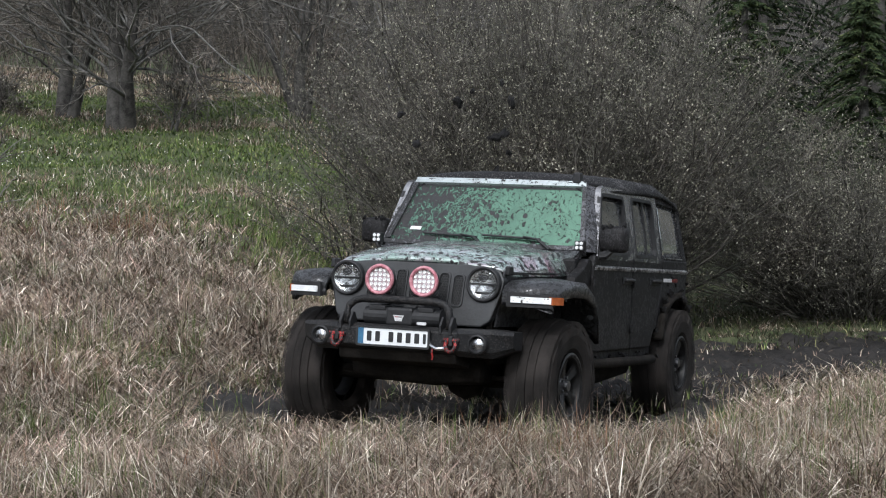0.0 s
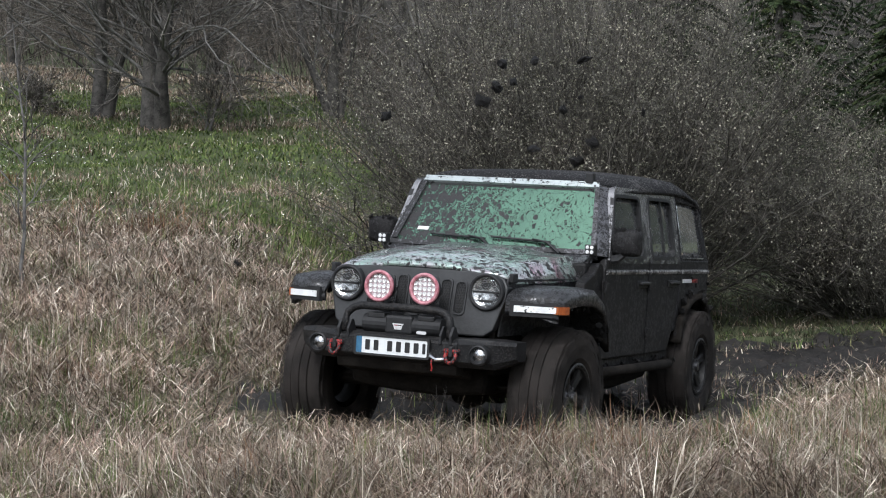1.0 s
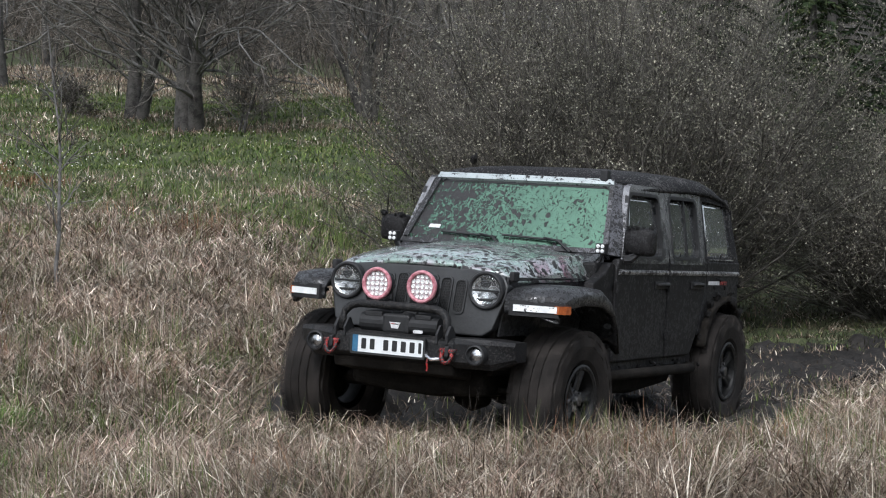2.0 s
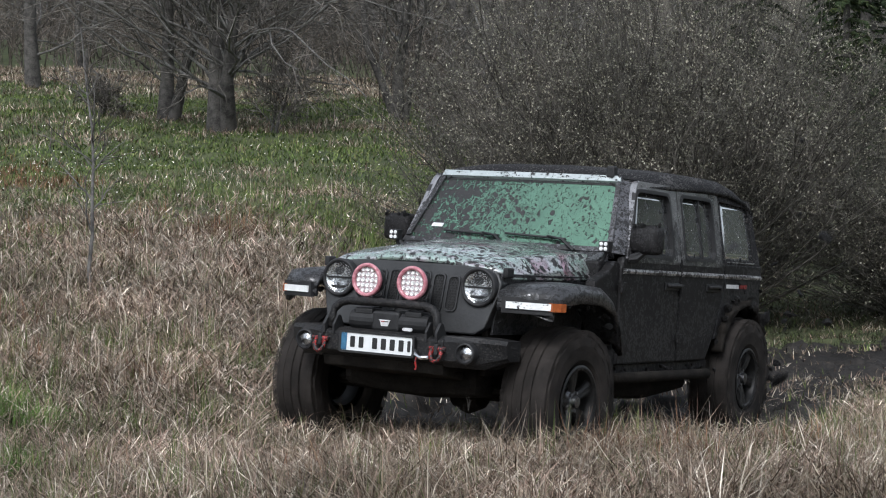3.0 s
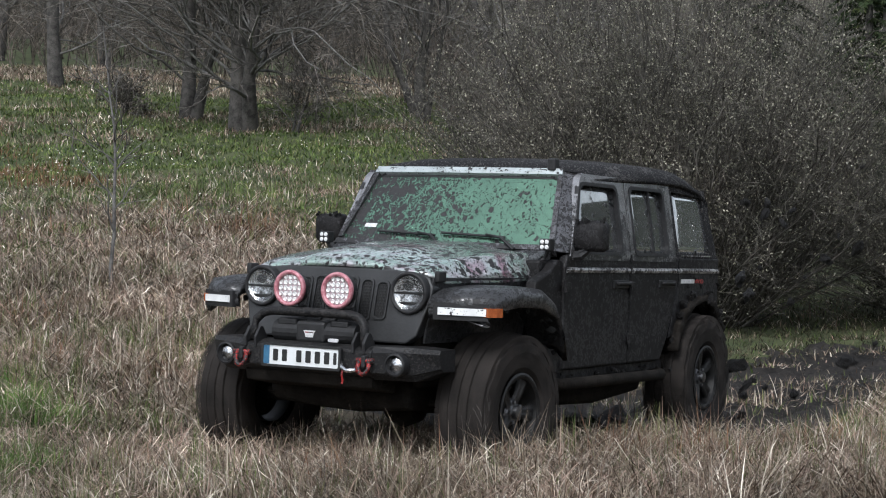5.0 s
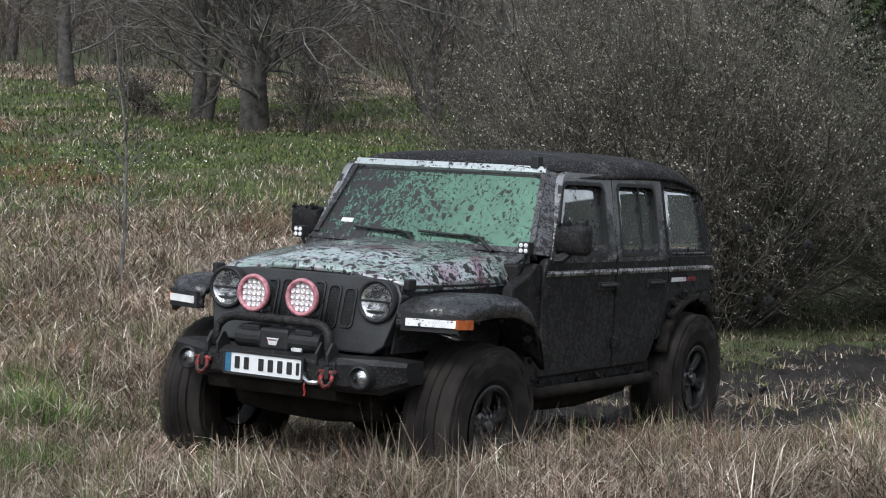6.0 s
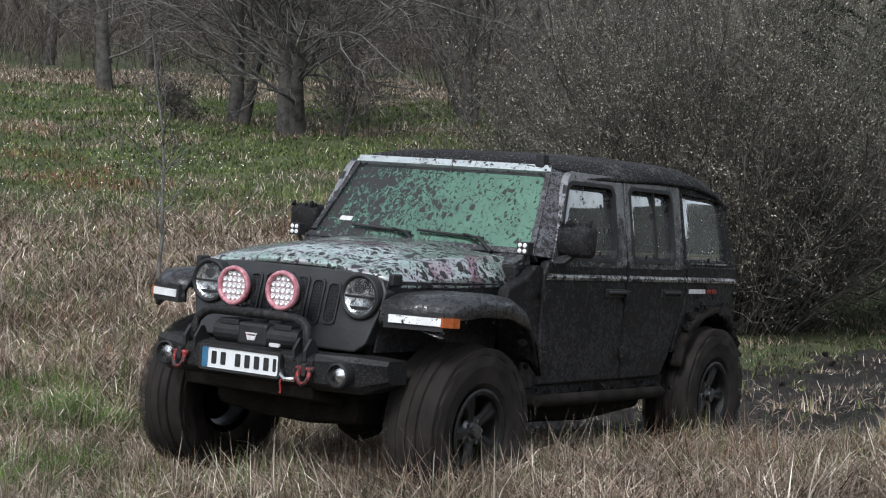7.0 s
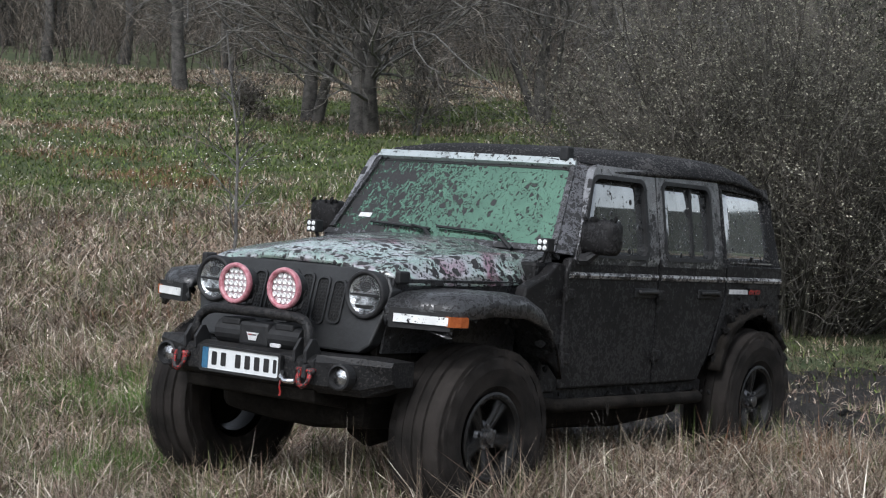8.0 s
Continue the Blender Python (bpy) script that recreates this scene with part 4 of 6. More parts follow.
                tube(bm, [(hx + 0.03, s * 0.908, hz - 0.04), (hx + 0.03, s * 0.908, hz + 0.04)], 0.013, 8)
                part("hinge", bm, M_DOOR, d)
        # rear quarter, with the wheel arch cut out
        bm = bmesh.new()
        arch = [(REAR_AXLE + 0.48 * math.cos(radians(a)), 0.42 + 0.45 * math.sin(radians(a))) for a in range(150, 11, -12)]
        prism(bm, [(-3.62, 0.66)] + [p for p in arch if p[1] > 0.62] + [(-2.66, 0.62), (-2.82, 1.0), (-2.82, 1.20), (-3.62, 1.20)], s * 0.82, s * 0.89, 0.010)
        part("rear_quarter", bm, M_DOOR, car, "rear quarter panel black with mud")
        bm = bmesh.new()
        loft(bm, [[(x, s * 0.889, 1.125), (x, s * 0.902, 1.118), (x, s * 0.906, 1.106), (x, s * 0.900, 1.09), (x, s * 0.889, 1.086)] for x in (-3.60, -2.82)], caps=True)
        part("belt_ledge", bm, M_STRIP, car, "rear ledge, its highlight painted pale")
        for x0, x1, m in ((-3.12, -2.86, M_WHITE), (-3.30, -3.14, M_RED)):
            bm = bmesh.new()
            box(bm, x0, x1, s * 0.890, s * 0.8945, 1.015, 1.045, 0)
            part("sticker_bar", bm, m, car, "plain sticker bar")
        # rear flare
        rings = []
        for a in range(165, 3, -12):
            ca, sa = math.cos(radians(a)), math.sin(radians(a))
            cx, cz = REAR_AXLE, 0.46
            rings.append([(cx + r * ca * 1.08, s * y, cz + r * sa * 0.98) for r, y in ((0.455, 0.84), (0.475, 0.88), (0.47, 0.93), (0.455, 0.945), (0.42, 0.945), (0.415, 0.93), (0.425, 0.89))])
        bm = bmesh.new()
        loft(bm, rings, caps=True)
        bmesh.ops.subdivide_edges(bm, edges=bm.edges[:], cuts=2, use_grid_fill=True)
        for v in bm.verts:
            lump = 0.035 * noise.noise(v.co * 9.0) + 0.03 * noise.noise(v.co * 23.0)
            v.co += Vector((v.co.x - REAR_AXLE, 0.25 * s, v.co.z - 0.46)).normalized() * lump
        part("rear_flare", bm, M_UNDER, car, "wide rear fender flare caked in mud", True)
        # soft-top quarter with its window
        outer = [(-3.46, 1.71), (-2.76, 1.735), (-2.76, 1.18), (-3.60, 1.18)]
        inner = [(-3.395, 1.655), (-2.80, 1.68), (-2.82, 1.225), (-3.46, 1.225)]
        bm = bmesh.new()
        ring_prism(bm, outer, inner, s * 0.85, s * 0.888)
        lean_in(bm)
        part("soft_top_side", bm, M_ROOF, car, "black canvas soft-top side")
        part("quarter_window", curved_pane(inner, s), M_REAR, car, "clear plastic window half hidden by mud", True)
        bm = bmesh.new()
        box(bm, -3.45, -2.86, s * 0.874, s * 0.8925, 1.212, 1.222)
        part("window_binding", bm, M_STRIP, car)
        # sill with step bar
        bm = bmesh.new()
        box(bm, -2.62, -0.72, s * 0.78, s * 0.86, 0.40, 0.475, 0.012)
        part("sill", bm, M_DOOR, car)
        bm = bmesh.new()
        tube(bm, [(-0.70, s * 0.80, 0.40), (-0.80, s * 0.93, 0.385), (-2.45, s * 0.93, 0.375), (-2.58, s * 0.82, 0.39)], 0.038, 10)
        part("step_bar", bm, M_UNDER, car, "tubular side step under mud", True)
        # mirror
        bm = bmesh.new()
        loft(bm, [[(x, s * y, z) for y, z in rounded(0.985 - w, 0.985 + w, 1.325 - h, 1.325 + h, 0.04, 3)] for x, w, h in ((-1.0, 0.075, 0.07), (-1.02, 0.105, 0.095), (-1.10, 0.108, 0.10), (-1.125, 0.10, 0.092))], caps=True)
        mir = part("side_mirror", bm, M_DOOR, car, "square black mirror spotted with mud", True)
        bm = bmesh.new()
        tube(bm, [(-1.01, s * 0.86, 1.19), (-1.03, s * 0.93, 1.20), (-1.05, s * 0.965, 1.25)], 0.035, 8)
        part("mirror_arm", bm, M_TRIM, mir)
        bm = bmesh.new()
        prism(bm, rounded(s * 0.985 - 0.09, s * 0.985 + 0.09, 1.24, 1.41, 0.03), -1.129, -1.126, 0, "yz")
        part("mirror_glass", bm, M_GLASS, mir)
        # cube lamp at the foot of the windscreen pillar
        c = (-0.715, s * 0.824, 1.262)
        bm = bmesh.new()
        box(bm, c[0] - 0.07, c[0], c[1] - 0.037, c[1] + 0.037, c[2] - 0.037, c[2] + 0.037, 0.006)
        cube = part("cube_lamp", bm, M_TRIM, car, "small square work lamp")
        for i in (-1, 1):
            for j in (-1, 1):
                bm = bmesh.new()
                lathe(bm, [(0.0145, 0.001), (0.010, 0.006), (0.0, 0.006)], 8, "x", (c[0], c[1] + i * 0.0165, c[2] + j * 0.0165))
                part("led_cup", bm, M_LED, cube)
        bm = bmesh.new()
        tube(bm, [(c[0] - 0.05, c[1], c[2] - 0.03), (c[0] - 0.06, s * 0.80, c[2] - 0.09), (c[0] - 0.04, s * 0.76, c[2] - 0.10)], 0.012, 6)
        part("bracket", bm, M_TRIM, cube)

    # windscreen: frame, glass, header
    B, T = (-0.86, 1.215), (-1.215, 1.738)
    def on(u, v, off=0.0):
        """u from -1 to 1 across, v from 0 at the foot to 1 at the top."""
        w = 0.825 + (0.705 - 0.825) * v
        x, z = B[0] + (T[0] - B[0]) * v + 0.045 * (1 - u * u), B[1] + (T[1] - B[1]) * v
        return (x + off * 0.76, u * w, z + off * 0.65)
    def sheet(u0, u1, v0, v1, o0, o1, nu=14, nv=2):
        bm = bmesh.new()
        g = [[[bm.verts.new(on(u0 + (u1 - u0) * i / nu, v0 + (v1 - v0) * j / nv, o)) for i in range(nu + 1)] for j in range(nv + 1)] for o in (o0, o1)]
        for k in range(2):
            for j in range(nv):
                for i in range(nu):
                    bm.faces.new((g[k][j][i], g[k][j][i + 1], g[k][j + 1][i + 1], g[k][j + 1][i]))
        for j, jj in ((0, 0), (nv, nv)):
            for i in range(nu):
                bm.faces.new((g[0][j][i], g[0][j][i + 1], g[1][j][i + 1], g[1][j][i]))
        for i in (0, nu):
            for j in range(nv):
                bm.faces.new((g[0][j][i], g[0][j + 1][i], g[1][j + 1][i], g[1][j][i]))
        bmesh.ops.recalc_face_normals(bm, faces=bm.faces[:])
        return bm
    screen = part("windscreen_frame", sheet(-1, 1, 0.0, 0.062, -0.05, 0.02), M_PILLAR, car, "flat windscreen frame wet and mud-flecked")
    part("header", sheet(-1, 1, 0.935, 1.01, -0.05, 0.03), M_HEADER, screen, "wet rail above the glass, its sky shine painted pale")
    for s in (-1, 1):
        part("pillar", sheet(s * 0.955, s * 1.0, 0.085, 0.94, -0.05, 0.02, 2), M_PILLAR, screen)
    for s in (-1, 1):
        bm = bmesh.new()
        rows = []
        for v in (0.0, 0.25, 0.5, 0.75, 1.0):
            z = B[1] + (T[1] - B[1]) * v
            x0, y0, z0 = on(s * 0.985, v, 0.015)
            yd = 0.895 - 0.16 * max(0.0, z - 1.2)
            xd = -1.175 + 0.24 * (1.66 - z) / 0.46
            rows.append([(x0, y0, z0), (x0 - 0.09, s * (yd - 0.012), z), (xd - 0.04, s * yd, z), (xd - 0.04, s * (yd - 0.06), z), (x0 - 0.06, y0 - s * 0.03, z0 - 0.02)])
        loft(bm, rows, caps=True)
        part("pillar_side", bm, M_PILLAR, screen)
    part("windscreen", sheet(-0.958, 0.958, 0.06, 0.945, -0.008, 0.0), M_SCREEN, screen, "green-tinted windscreen with a dense spatter of mud")
    part("shade_band", sheet(-0.94, 0.94, 0.91, 0.935, 0.001, 0.003), M_TRIM, screen)
    for a, b, c in ((-0.50, -0.05, 0.16), (0.12, 0.58, 0.16)):
        bm = bmesh.new()
        tube(bm, [on(b + 0.10, -0.02, 0.03), on(b - 0.02, 0.10, 0.045), on((a + b) / 2 + 0.06, 0.155, 0.03)], [0.014, 0.010, 0.007], 6)
        tube(bm, [on(a - 0.12, 0.17, 0.02), on(b + 0.0, 0.135, 0.02)], 0.009, 6)
        part("wiper", bm, M_TRIM, screen, "black wiper arm and blade")
    part("windscreen_sticker", sheet(-0.80, -0.68, 0.235, 0.285, 0.001, 0.003), M_WHITE, screen, "small pale sticker")
    # cowl between hood and glass
    bm = bmesh.new()
    loft(bm, [[(-0.70, -0.78, 1.10), (-0.70, 0.78, 1.10), (-0.70, 0.78, 1.16), (-0.70, -0.78, 1.16)], [(-0.86, -0.80, 1.13), (-0.86, 0.80, 1.13), (-0.86, 0.80, 1.235), (-0.86, -0.80, 1.235)]], caps=True)
    part("cowl", bm, M_PILLAR, car)
    for k in range(6):
        bm = bmesh.new()
        box(bm, -0.775, -0.755, -0.62 + 0.21 * k, -0.44 + 0.21 * k, 1.185, 1.206, 0.003)
        part("cowl_vent", bm, M_TRIM, car)
    # soft top
    def roof_ring(x, w, z, crown):
        pts = []
        for k in range(15):
            u = -1 + 2 * k / 14
            a = abs(u)
            pts.append((x, u * w, z + 0.012 + 1.5 * crown * (1 - a ** 2.6) - (0.075 * ((a - 0.93) / 0.07) ** 1.5 if a > 0.93 else 0)))
        return pts
    bm = bmesh.new()
    loft(bm, [roof_ring(-1.17, 0.69, 1.735, 0.01), roof_ring(-1.25, 0.75, 1.752, 0.03), roof_ring(-1.45, 0.82, 1.765, 0.042), roof_ring(-1.95, 0.835, 1.785, 0.045), roof_ring(-2.45, 0.838, 1.80, 0.048), roof_ring(-2.95, 0.838, 1.80, 0.05),
              roof_ring(-3.30, 0.835, 1.757, 0.04), roof_ring(-3.49, 0.832, 1.685, 0.02), roof_ring(-3.535, 0.825, 1.55, 0.0), roof_ring(-3.63, 0.845, 1.22, 0.0)], close=False)
    bmesh.ops.solidify(bm, geom=bm.faces[:], thickness=0.025)
    for v in bm.verts:
        v.co.z += 0.006 * noise.noise((v.co.x * 5, v.co.y * 5, 1.0))
    part("soft_top", bm, M_ROOF, car, "black canvas soft top dusted with mud", True)
    bm = bmesh.new()
    box(bm, -1.24, -1.17, 0.60, 0.66, 1.745, 1.83, 0.012)
    box(bm, -1.27, -1.22, 0.62, 0.68, 1.73, 1.75, 0.006)
    part("roof_camera_mount", bm, M_TRIM, car, "small black box on the windscreen corner")
    # inside floor and bulkheads keep the cabin dark
    bm = bmesh.new()
    box(bm, -3.6, -0.75, -0.80, 0.80, 0.55, 0.62)
    box(bm, -0.80, -0.74, -0.78, 0.78, 0.5, 1.13)
    box(bm, -0.05, 0.30, -0.50, 0.50, 0.62, 1.0)
    box(bm, -3.62, -3.56, -0.84, 0.84, 0.55, 1.22)
    part("tub", bm, M_VOID, car)
    for x, y in ((-1.75, -0.38), (-1.75, 0.38), (-2.65, -0.35), (-2.65, 0.35)):
        bm = bmesh.new()
        box(bm, x - 0.22, x + 0.24, y - 0.25, y + 0.25, 0.72, 0.86, 0.05)
        box(bm, x - 0.26, x - 0.14, y - 0.24, y + 0.24, 0.84, 1.36, 0.05)
        box(bm, x - 0.26, x - 0.17, y - 0.13, y + 0.13, 1.37, 1.55, 0.04)
        part("seat", bm, M_VOID, car, "dark seat")
    bm = bmesh.new()
    prism(bm, [(-3.60, 0.50), (-3.60, 0.66), (-3.80, 0.66), (-3.84, 0.60), (-3.80, 0.50)], -0.82, 0.82, 0.015)
    part("rear_bumper", bm, M_UNDER, car, "rear bumper under mud")


def build_car():
    car = empty("off_road_car")
    tagged(car, "black four-door off-road car plastered with mud in wet meadow", "car")
    build_front(car)
    build_body(car)
    wheels = []
    for x, z, steer in ((FRONT_AXLE, FRONT_HUB_Z, -3.0), (REAR_AXLE, REAR_HUB_Z, 0.0)):
        for s in (1, -1):
            hub = s * (HUB_Y if x > -1 else HUB_Y - 0.03)
            w = build_wheel(car, x, hub, z, s, steer)
            wheels.append((w, x, hub, z, steer))
    return car, wheels


CAR, WHEELS = build_car()

# ---- plants ----
def blades(rng, x, y, length, width, lean, turn, lift=None):
    """Bent blades of grass, five points each. lean: how far each one bows over, 0 upright to 1.4 laid flat."""
    n = len(x)
    z = height(x, y) - 0.015 if lift is None else lift
    c, s = np.cos(turn), np.sin(turn)
    face = turn + np.pi / 2 + rng.normal(0, 0.7, n)
    wx, wy = np.cos(face) * width / 2, np.sin(face) * width / 2
    a1, a2 = lean * 0.8, np.minimum(lean * 1.3, 1.95)
    h1, h2 = length * 0.5, length * 0.5
    mx, my, mz = x + c * np.sin(a1) * h1, y + s * np.sin(a1) * h1, z + np.cos(a1) * h1
    tx, ty, tz = mx + c * np.sin(a2) * h2, my + s * np.sin(a2) * h2, np.maximum(mz + np.cos(a2) * h2, z + 0.01)
    V = np.stack([np.stack([x - wx, y - wy, z], 1), np.stack([x + wx, y + wy, z], 1), np.stack([mx + wx * 0.8, my + wy * 0.8, mz], 1), np.stack([mx - wx * 0.8, my - wy * 0.8, mz], 1), np.stack([tx, ty, tz], 1)], 1)
    k = np.arange(n)[:, None] * 5
    F = np.concatenate([k + [0, 1, 2], k + [0, 2, 3], k + [3, 2, 4]], 1).reshape(-1, 3)
    return V.reshape(-1, 3), F


def corridor(x, y):
    """1 in the open, less where the car drives over the grass and beside the mud."""
    best = np.full(np.shape(x), 1e9)
    for (ax, ay), (bx, by) in zip(TRACK[:4], TRACK[1:5]):
        dx, dy = bx - ax, by - ay
        t = np.clip(((x - ax) * dx + (y - ay) * dy) / (dx * dx + dy * dy), 0, 1)
        best = np.minimum(best, np.hypot(x - ax - t * dx, y - ay - t * dy))
    mud = track_distance(x, y)
    return np.where((best < 1.1) & (y > 10.2), 0.7, 1.0) * np.where((mud < 2.4) & (y > 12.2), 0.55, 1.0) * np.where((x > 0.5) & (y > 16.5), 0.5, 1.0)


def turf_share(x, y):
    """How far green turf has taken over from dead grass: 0 in the meadow, 1 up the bank."""
    edge = 22.0 + 21.0 * np.clip(-x / y, 0, 0.33) + 2.0 * wobble(x, y, 0.7, 91)
    return np.clip((y - edge + 4.0) / 7.0, 0, 0.94) * (x < 2.5)


def scatter(rng, n, y0, y1, half=23.0):
    """Places spread evenly over the ground between two distances."""
    r = np.sqrt(rng.uniform(y0 * y0, y1 * y1, n))
    a = np.radians(rng.uniform(-half, half, n) - 0.3)
    return r * np.sin(a), r * np.cos(a)


def tufts(rng, cx, cy, per, spread, length, width, lean, drift):
    """Blades grouped in tufts that bow mostly one way."""
    n = len(cx) * per
    i = np.repeat(np.arange(len(cx)), per)
    x, y = cx[i] + rng.normal(0, spread, n), cy[i] + rng.normal(0, spread, n)
    way = np.repeat(drift + rng.normal(0, 1.9, len(cx)), per) + rng.normal(0, 0.75, n)
    L = np.repeat(rng.uniform(0.65, 1.35, len(cx)), per) * length * rng.uniform(0.5, 1.2, n) * corridor(x, y)
    ln = np.clip(np.repeat(rng.normal(lean, 0.25, len(cx)), per) + rng.normal(0, 0.4, n), 0.05, 1.55)
    keep = (track_distance(x, y) > np.interp(y, (14.0, 16.5), (1.55, 0.95)) + 0.5 * rng.rand(n)) | (rng.rand(n) < 0.06 + 0.22 * (y > 15.5)) | (y < 12.3 + 0.4 * rng.rand(n))
    return x[keep], y[keep], L[keep], width * rng.uniform(0.6, 1.3, n)[keep], ln[keep], way[keep]


def grass_stuff(name, label, material, sets):
    V, F, o = [], [], 0
    for v, f in sets:
        V.append(v)
        F.append(f + o)
        o += len(v)
    ob = raw(name, np.concatenate(V), np.concatenate(F), material)
    return tagged(ob, label, "grass", kind="stuff")


def green_patch(x, y):
    return wobble(x, y, 0.9, 21) + 0.5 * wobble(x, y, 2.3, 22)


def build_grass():
    rng = np.random.RandomState(4)
    straw, green, russet, lush, low = [], [], [], [], []
    for y0, y1, dens, per, L, w in ((8.9, 12, 125, 22, 0.30, 0.0062), (12, 15.5, 85, 20, 0.30, 0.0075), (15.5, 20.5, 48, 18, 0.30, 0.009), (20.5, 31, 20, 16, 0.30, 0.012)):
        area = 0.5 * (y1 * y1 - y0 * y0) * math.radians(46)
        n = int(area * dens)
        x, y = scatter(rng, n, y0, y1)
        g = green_patch(x, y)
        turf = turf_share(x, y)
        gap = wobble(x, y, 3.6, 71) + 0.6 * wobble(x, y, 7.0, 72) > 0.62
        dry = (g < rng.normal(0.95, 0.4, n)) & (rng.rand(n) > turf) & ~gap & ((x < 0.5) | (y < 17.5) | (rng.rand(n) < 0.3))
        way = 6.28 * wobble(x, y, 0.9, 61)
        straw.append(blades(rng, *tufts(rng, x[dry], y[dry], per, 0.075, L, w, 1.12, way[dry])))
        gi = (g > rng.normal(0.1, 0.5, n)) & (rng.rand(n) < np.where((x > 0.5) & (y > 16.0), 0.1, 0.75))
        green.append(blades(rng, *tufts(rng, x[gi], y[gi], per // 2, 0.05, L * 0.85, w * 0.9, 0.55, 1.0)))
        # loose straws lying criss-cross on top of the mat
        n3 = int(area * dens * 7)
        x, y = scatter(rng, n3, y0, y1)
        k = ((track_distance(x, y) > np.interp(y, (14.0, 16.5), (1.85, 1.25))) | (y < 12.4)) & (rng.rand(n3) > turf_share(x, y)) & ((x < 0.5) | (y < 17.5))
        x, y = x[k], y[k]
        n3 = len(x)
        straw.append(blades(rng, x, y, L * rng.uniform(0.35, 1.15, n3), w * rng.uniform(0.6, 1.25, n3), rng.uniform(1.0, 1.5, n3), 6.28 * wobble(x, y, 0.9, 61) + rng.normal(0, 2.2, n3), height(x, y) + rng.uniform(0.03, 0.17, n3) * corridor(x, y)))
        # thin stems that stand over the matted grass
        x, y = scatter(rng, int(area * 9), y0, y1)
        straw.append(blades(rng, *tufts(rng, x, y, 1, 0.0, 0.34, w * 0.7, 0.6, 1.5)))
    # tussocks: domes of long bent-over straw, pinkish and grey
    x, y = scatter(rng, 620, 9.3, 17.5)
    k = (wobble(x, y, 1.3, 75) > -0.1) & ((track_distance(x, y) > 2.0) | (y < 12.0))
    x, y = x[k], y[k]
    straw.append(blades(rng, *tufts(rng, x, y, 90, 0.13, 0.34, 0.0065, 1.05, 6.28 * wobble(x, y, 0.9, 61))))
    x, y = rng.uniform(-1.5, 3.4, 210), rng.uniform(9.0, 10.7, 210)
    straw.append(blades(rng, *tufts(rng, x, y, 60, 0.09, 0.40, 0.0062, 1.25, 6.28 * wobble(x, y, 0.9, 61))))
    x, y = rng.uniform(-1.1, 1.6, 50), rng.uniform(8.4, 8.8, 50)
    straw.append(blades(rng, *tufts(rng, x, y, 26, 0.07, 0.47, 0.006, 0.9, 6.28 * wobble(x, y, 0.9, 61))))
    x, y = scatter(rng, 700, 9.4, 15.5)
    green.append(blades(rng, *tufts(rng, x, y, 22, 0.04, 0.30, 0.0055, 0.45, 1.0)))
    # the bank: short green turf with dead stems
    for y0, y1, dens, L, w in ((17, 24, 190, 0.15, 0.011), (24, 34, 330, 0.12, 0.016), (34, 62, 170, 0.14, 0.026)):
        area = 0.5 * (y1 * y1 - y0 * y0) * math.radians(46)
        x, y = scatter(rng, int(area * dens), y0, y1)
        k = (x < 3) & (rng.rand(len(x)) < np.where(x > 1.0, 0.1, np.maximum(turf_share(x, y), 0.12)))
        x, y = x[k], y[k]
        dead = wobble(x, y, 0.45, 31) + 0.8 * wobble(x, y, 1.7, 32) + 1.3 * np.clip((y - 48) / 8, 0, 1) + 1.2 * np.clip(-x / y - 0.16, 0, 0.2) > rng.normal(0.55, 0.4, len(x))
        for sel, dest, f in ((~dead, green, 1.0), (dead, straw, 1.3)):
            m = int(sel.sum())
            dest.append(blades(rng, x[sel], y[sel], L * f * rng.uniform(0.5, 1.3, m), w * rng.uniform(0.6, 1.3, m), np.clip(rng.normal(0.85, 0.35, m), 0.05, 1.45), rng.uniform(0, 6.28, m)))
    # low growth between the track and the thicket
    n = 42000
    x, y = rng.uniform(0.6, 13, n), rng.uniform(16.5, 27, n)
    k = track_distance(x, y) > 0.7 + 0.8 * rng.rand(n)
    x, y = x[k], y[k]
    fresh = rng.rand(len(x)) < 0.15
    for sel, dest in ((fresh, green), (~fresh, low)):
        m = int(sel.sum())
        dest.append(blades(rng, x[sel], y[sel], rng.uniform(0.05, 0.17, m), 0.011 * rng.uniform(0.6, 1.3, m), np.clip(rng.normal(1.0, 0.35, m), 0.05, 1.45), rng.uniform(0, 6.28, m)))
    # russet sedge in patches where the field meets the bank
    x, y = scatter(rng, 2600, 20, 34)
    t = turf_share(x, y)
    k = (x < -2.4) & (t > 0.02) & (t < 0.7) & (wobble(x, y, 0.8, 41) + 0.5 * wobble(x, y, 2.1, 43) > 0.35 + 0.3 * rng.rand(len(x)))
    russet.append(blades(rng, *tufts(rng, x[k], y[k], 10, 0.2, 0.34, 0.010, 0.75, 1.2)))
    x, y = scatter(rng, 2600, 13, 24)
    k = (x < -1.5) & (wobble(x, y, 0.7, 42) > 0.66)
    russet.append(blades(rng, *tufts(rng, x[k], y[k], 18, 0.12, 0.36, 0.008, 0.75, 1.2)))
    # rusty moss and sedge spots high on the bank
    for px, py, r in ((-9.8, 36.0, 0.8), (-8.0, 33.5, 0.6), (-11.6, 40.0, 0.9), (-6.6, 31.0, 0.5)):
        x, y = rng.normal(px, r, 60), rng.normal(py, r * 0.8, 60)
        russet.append(blades(rng, *tufts(rng, x, y, 12, 0.15, 0.20, 0.014, 0.9, 2.0 + 0 * x)))
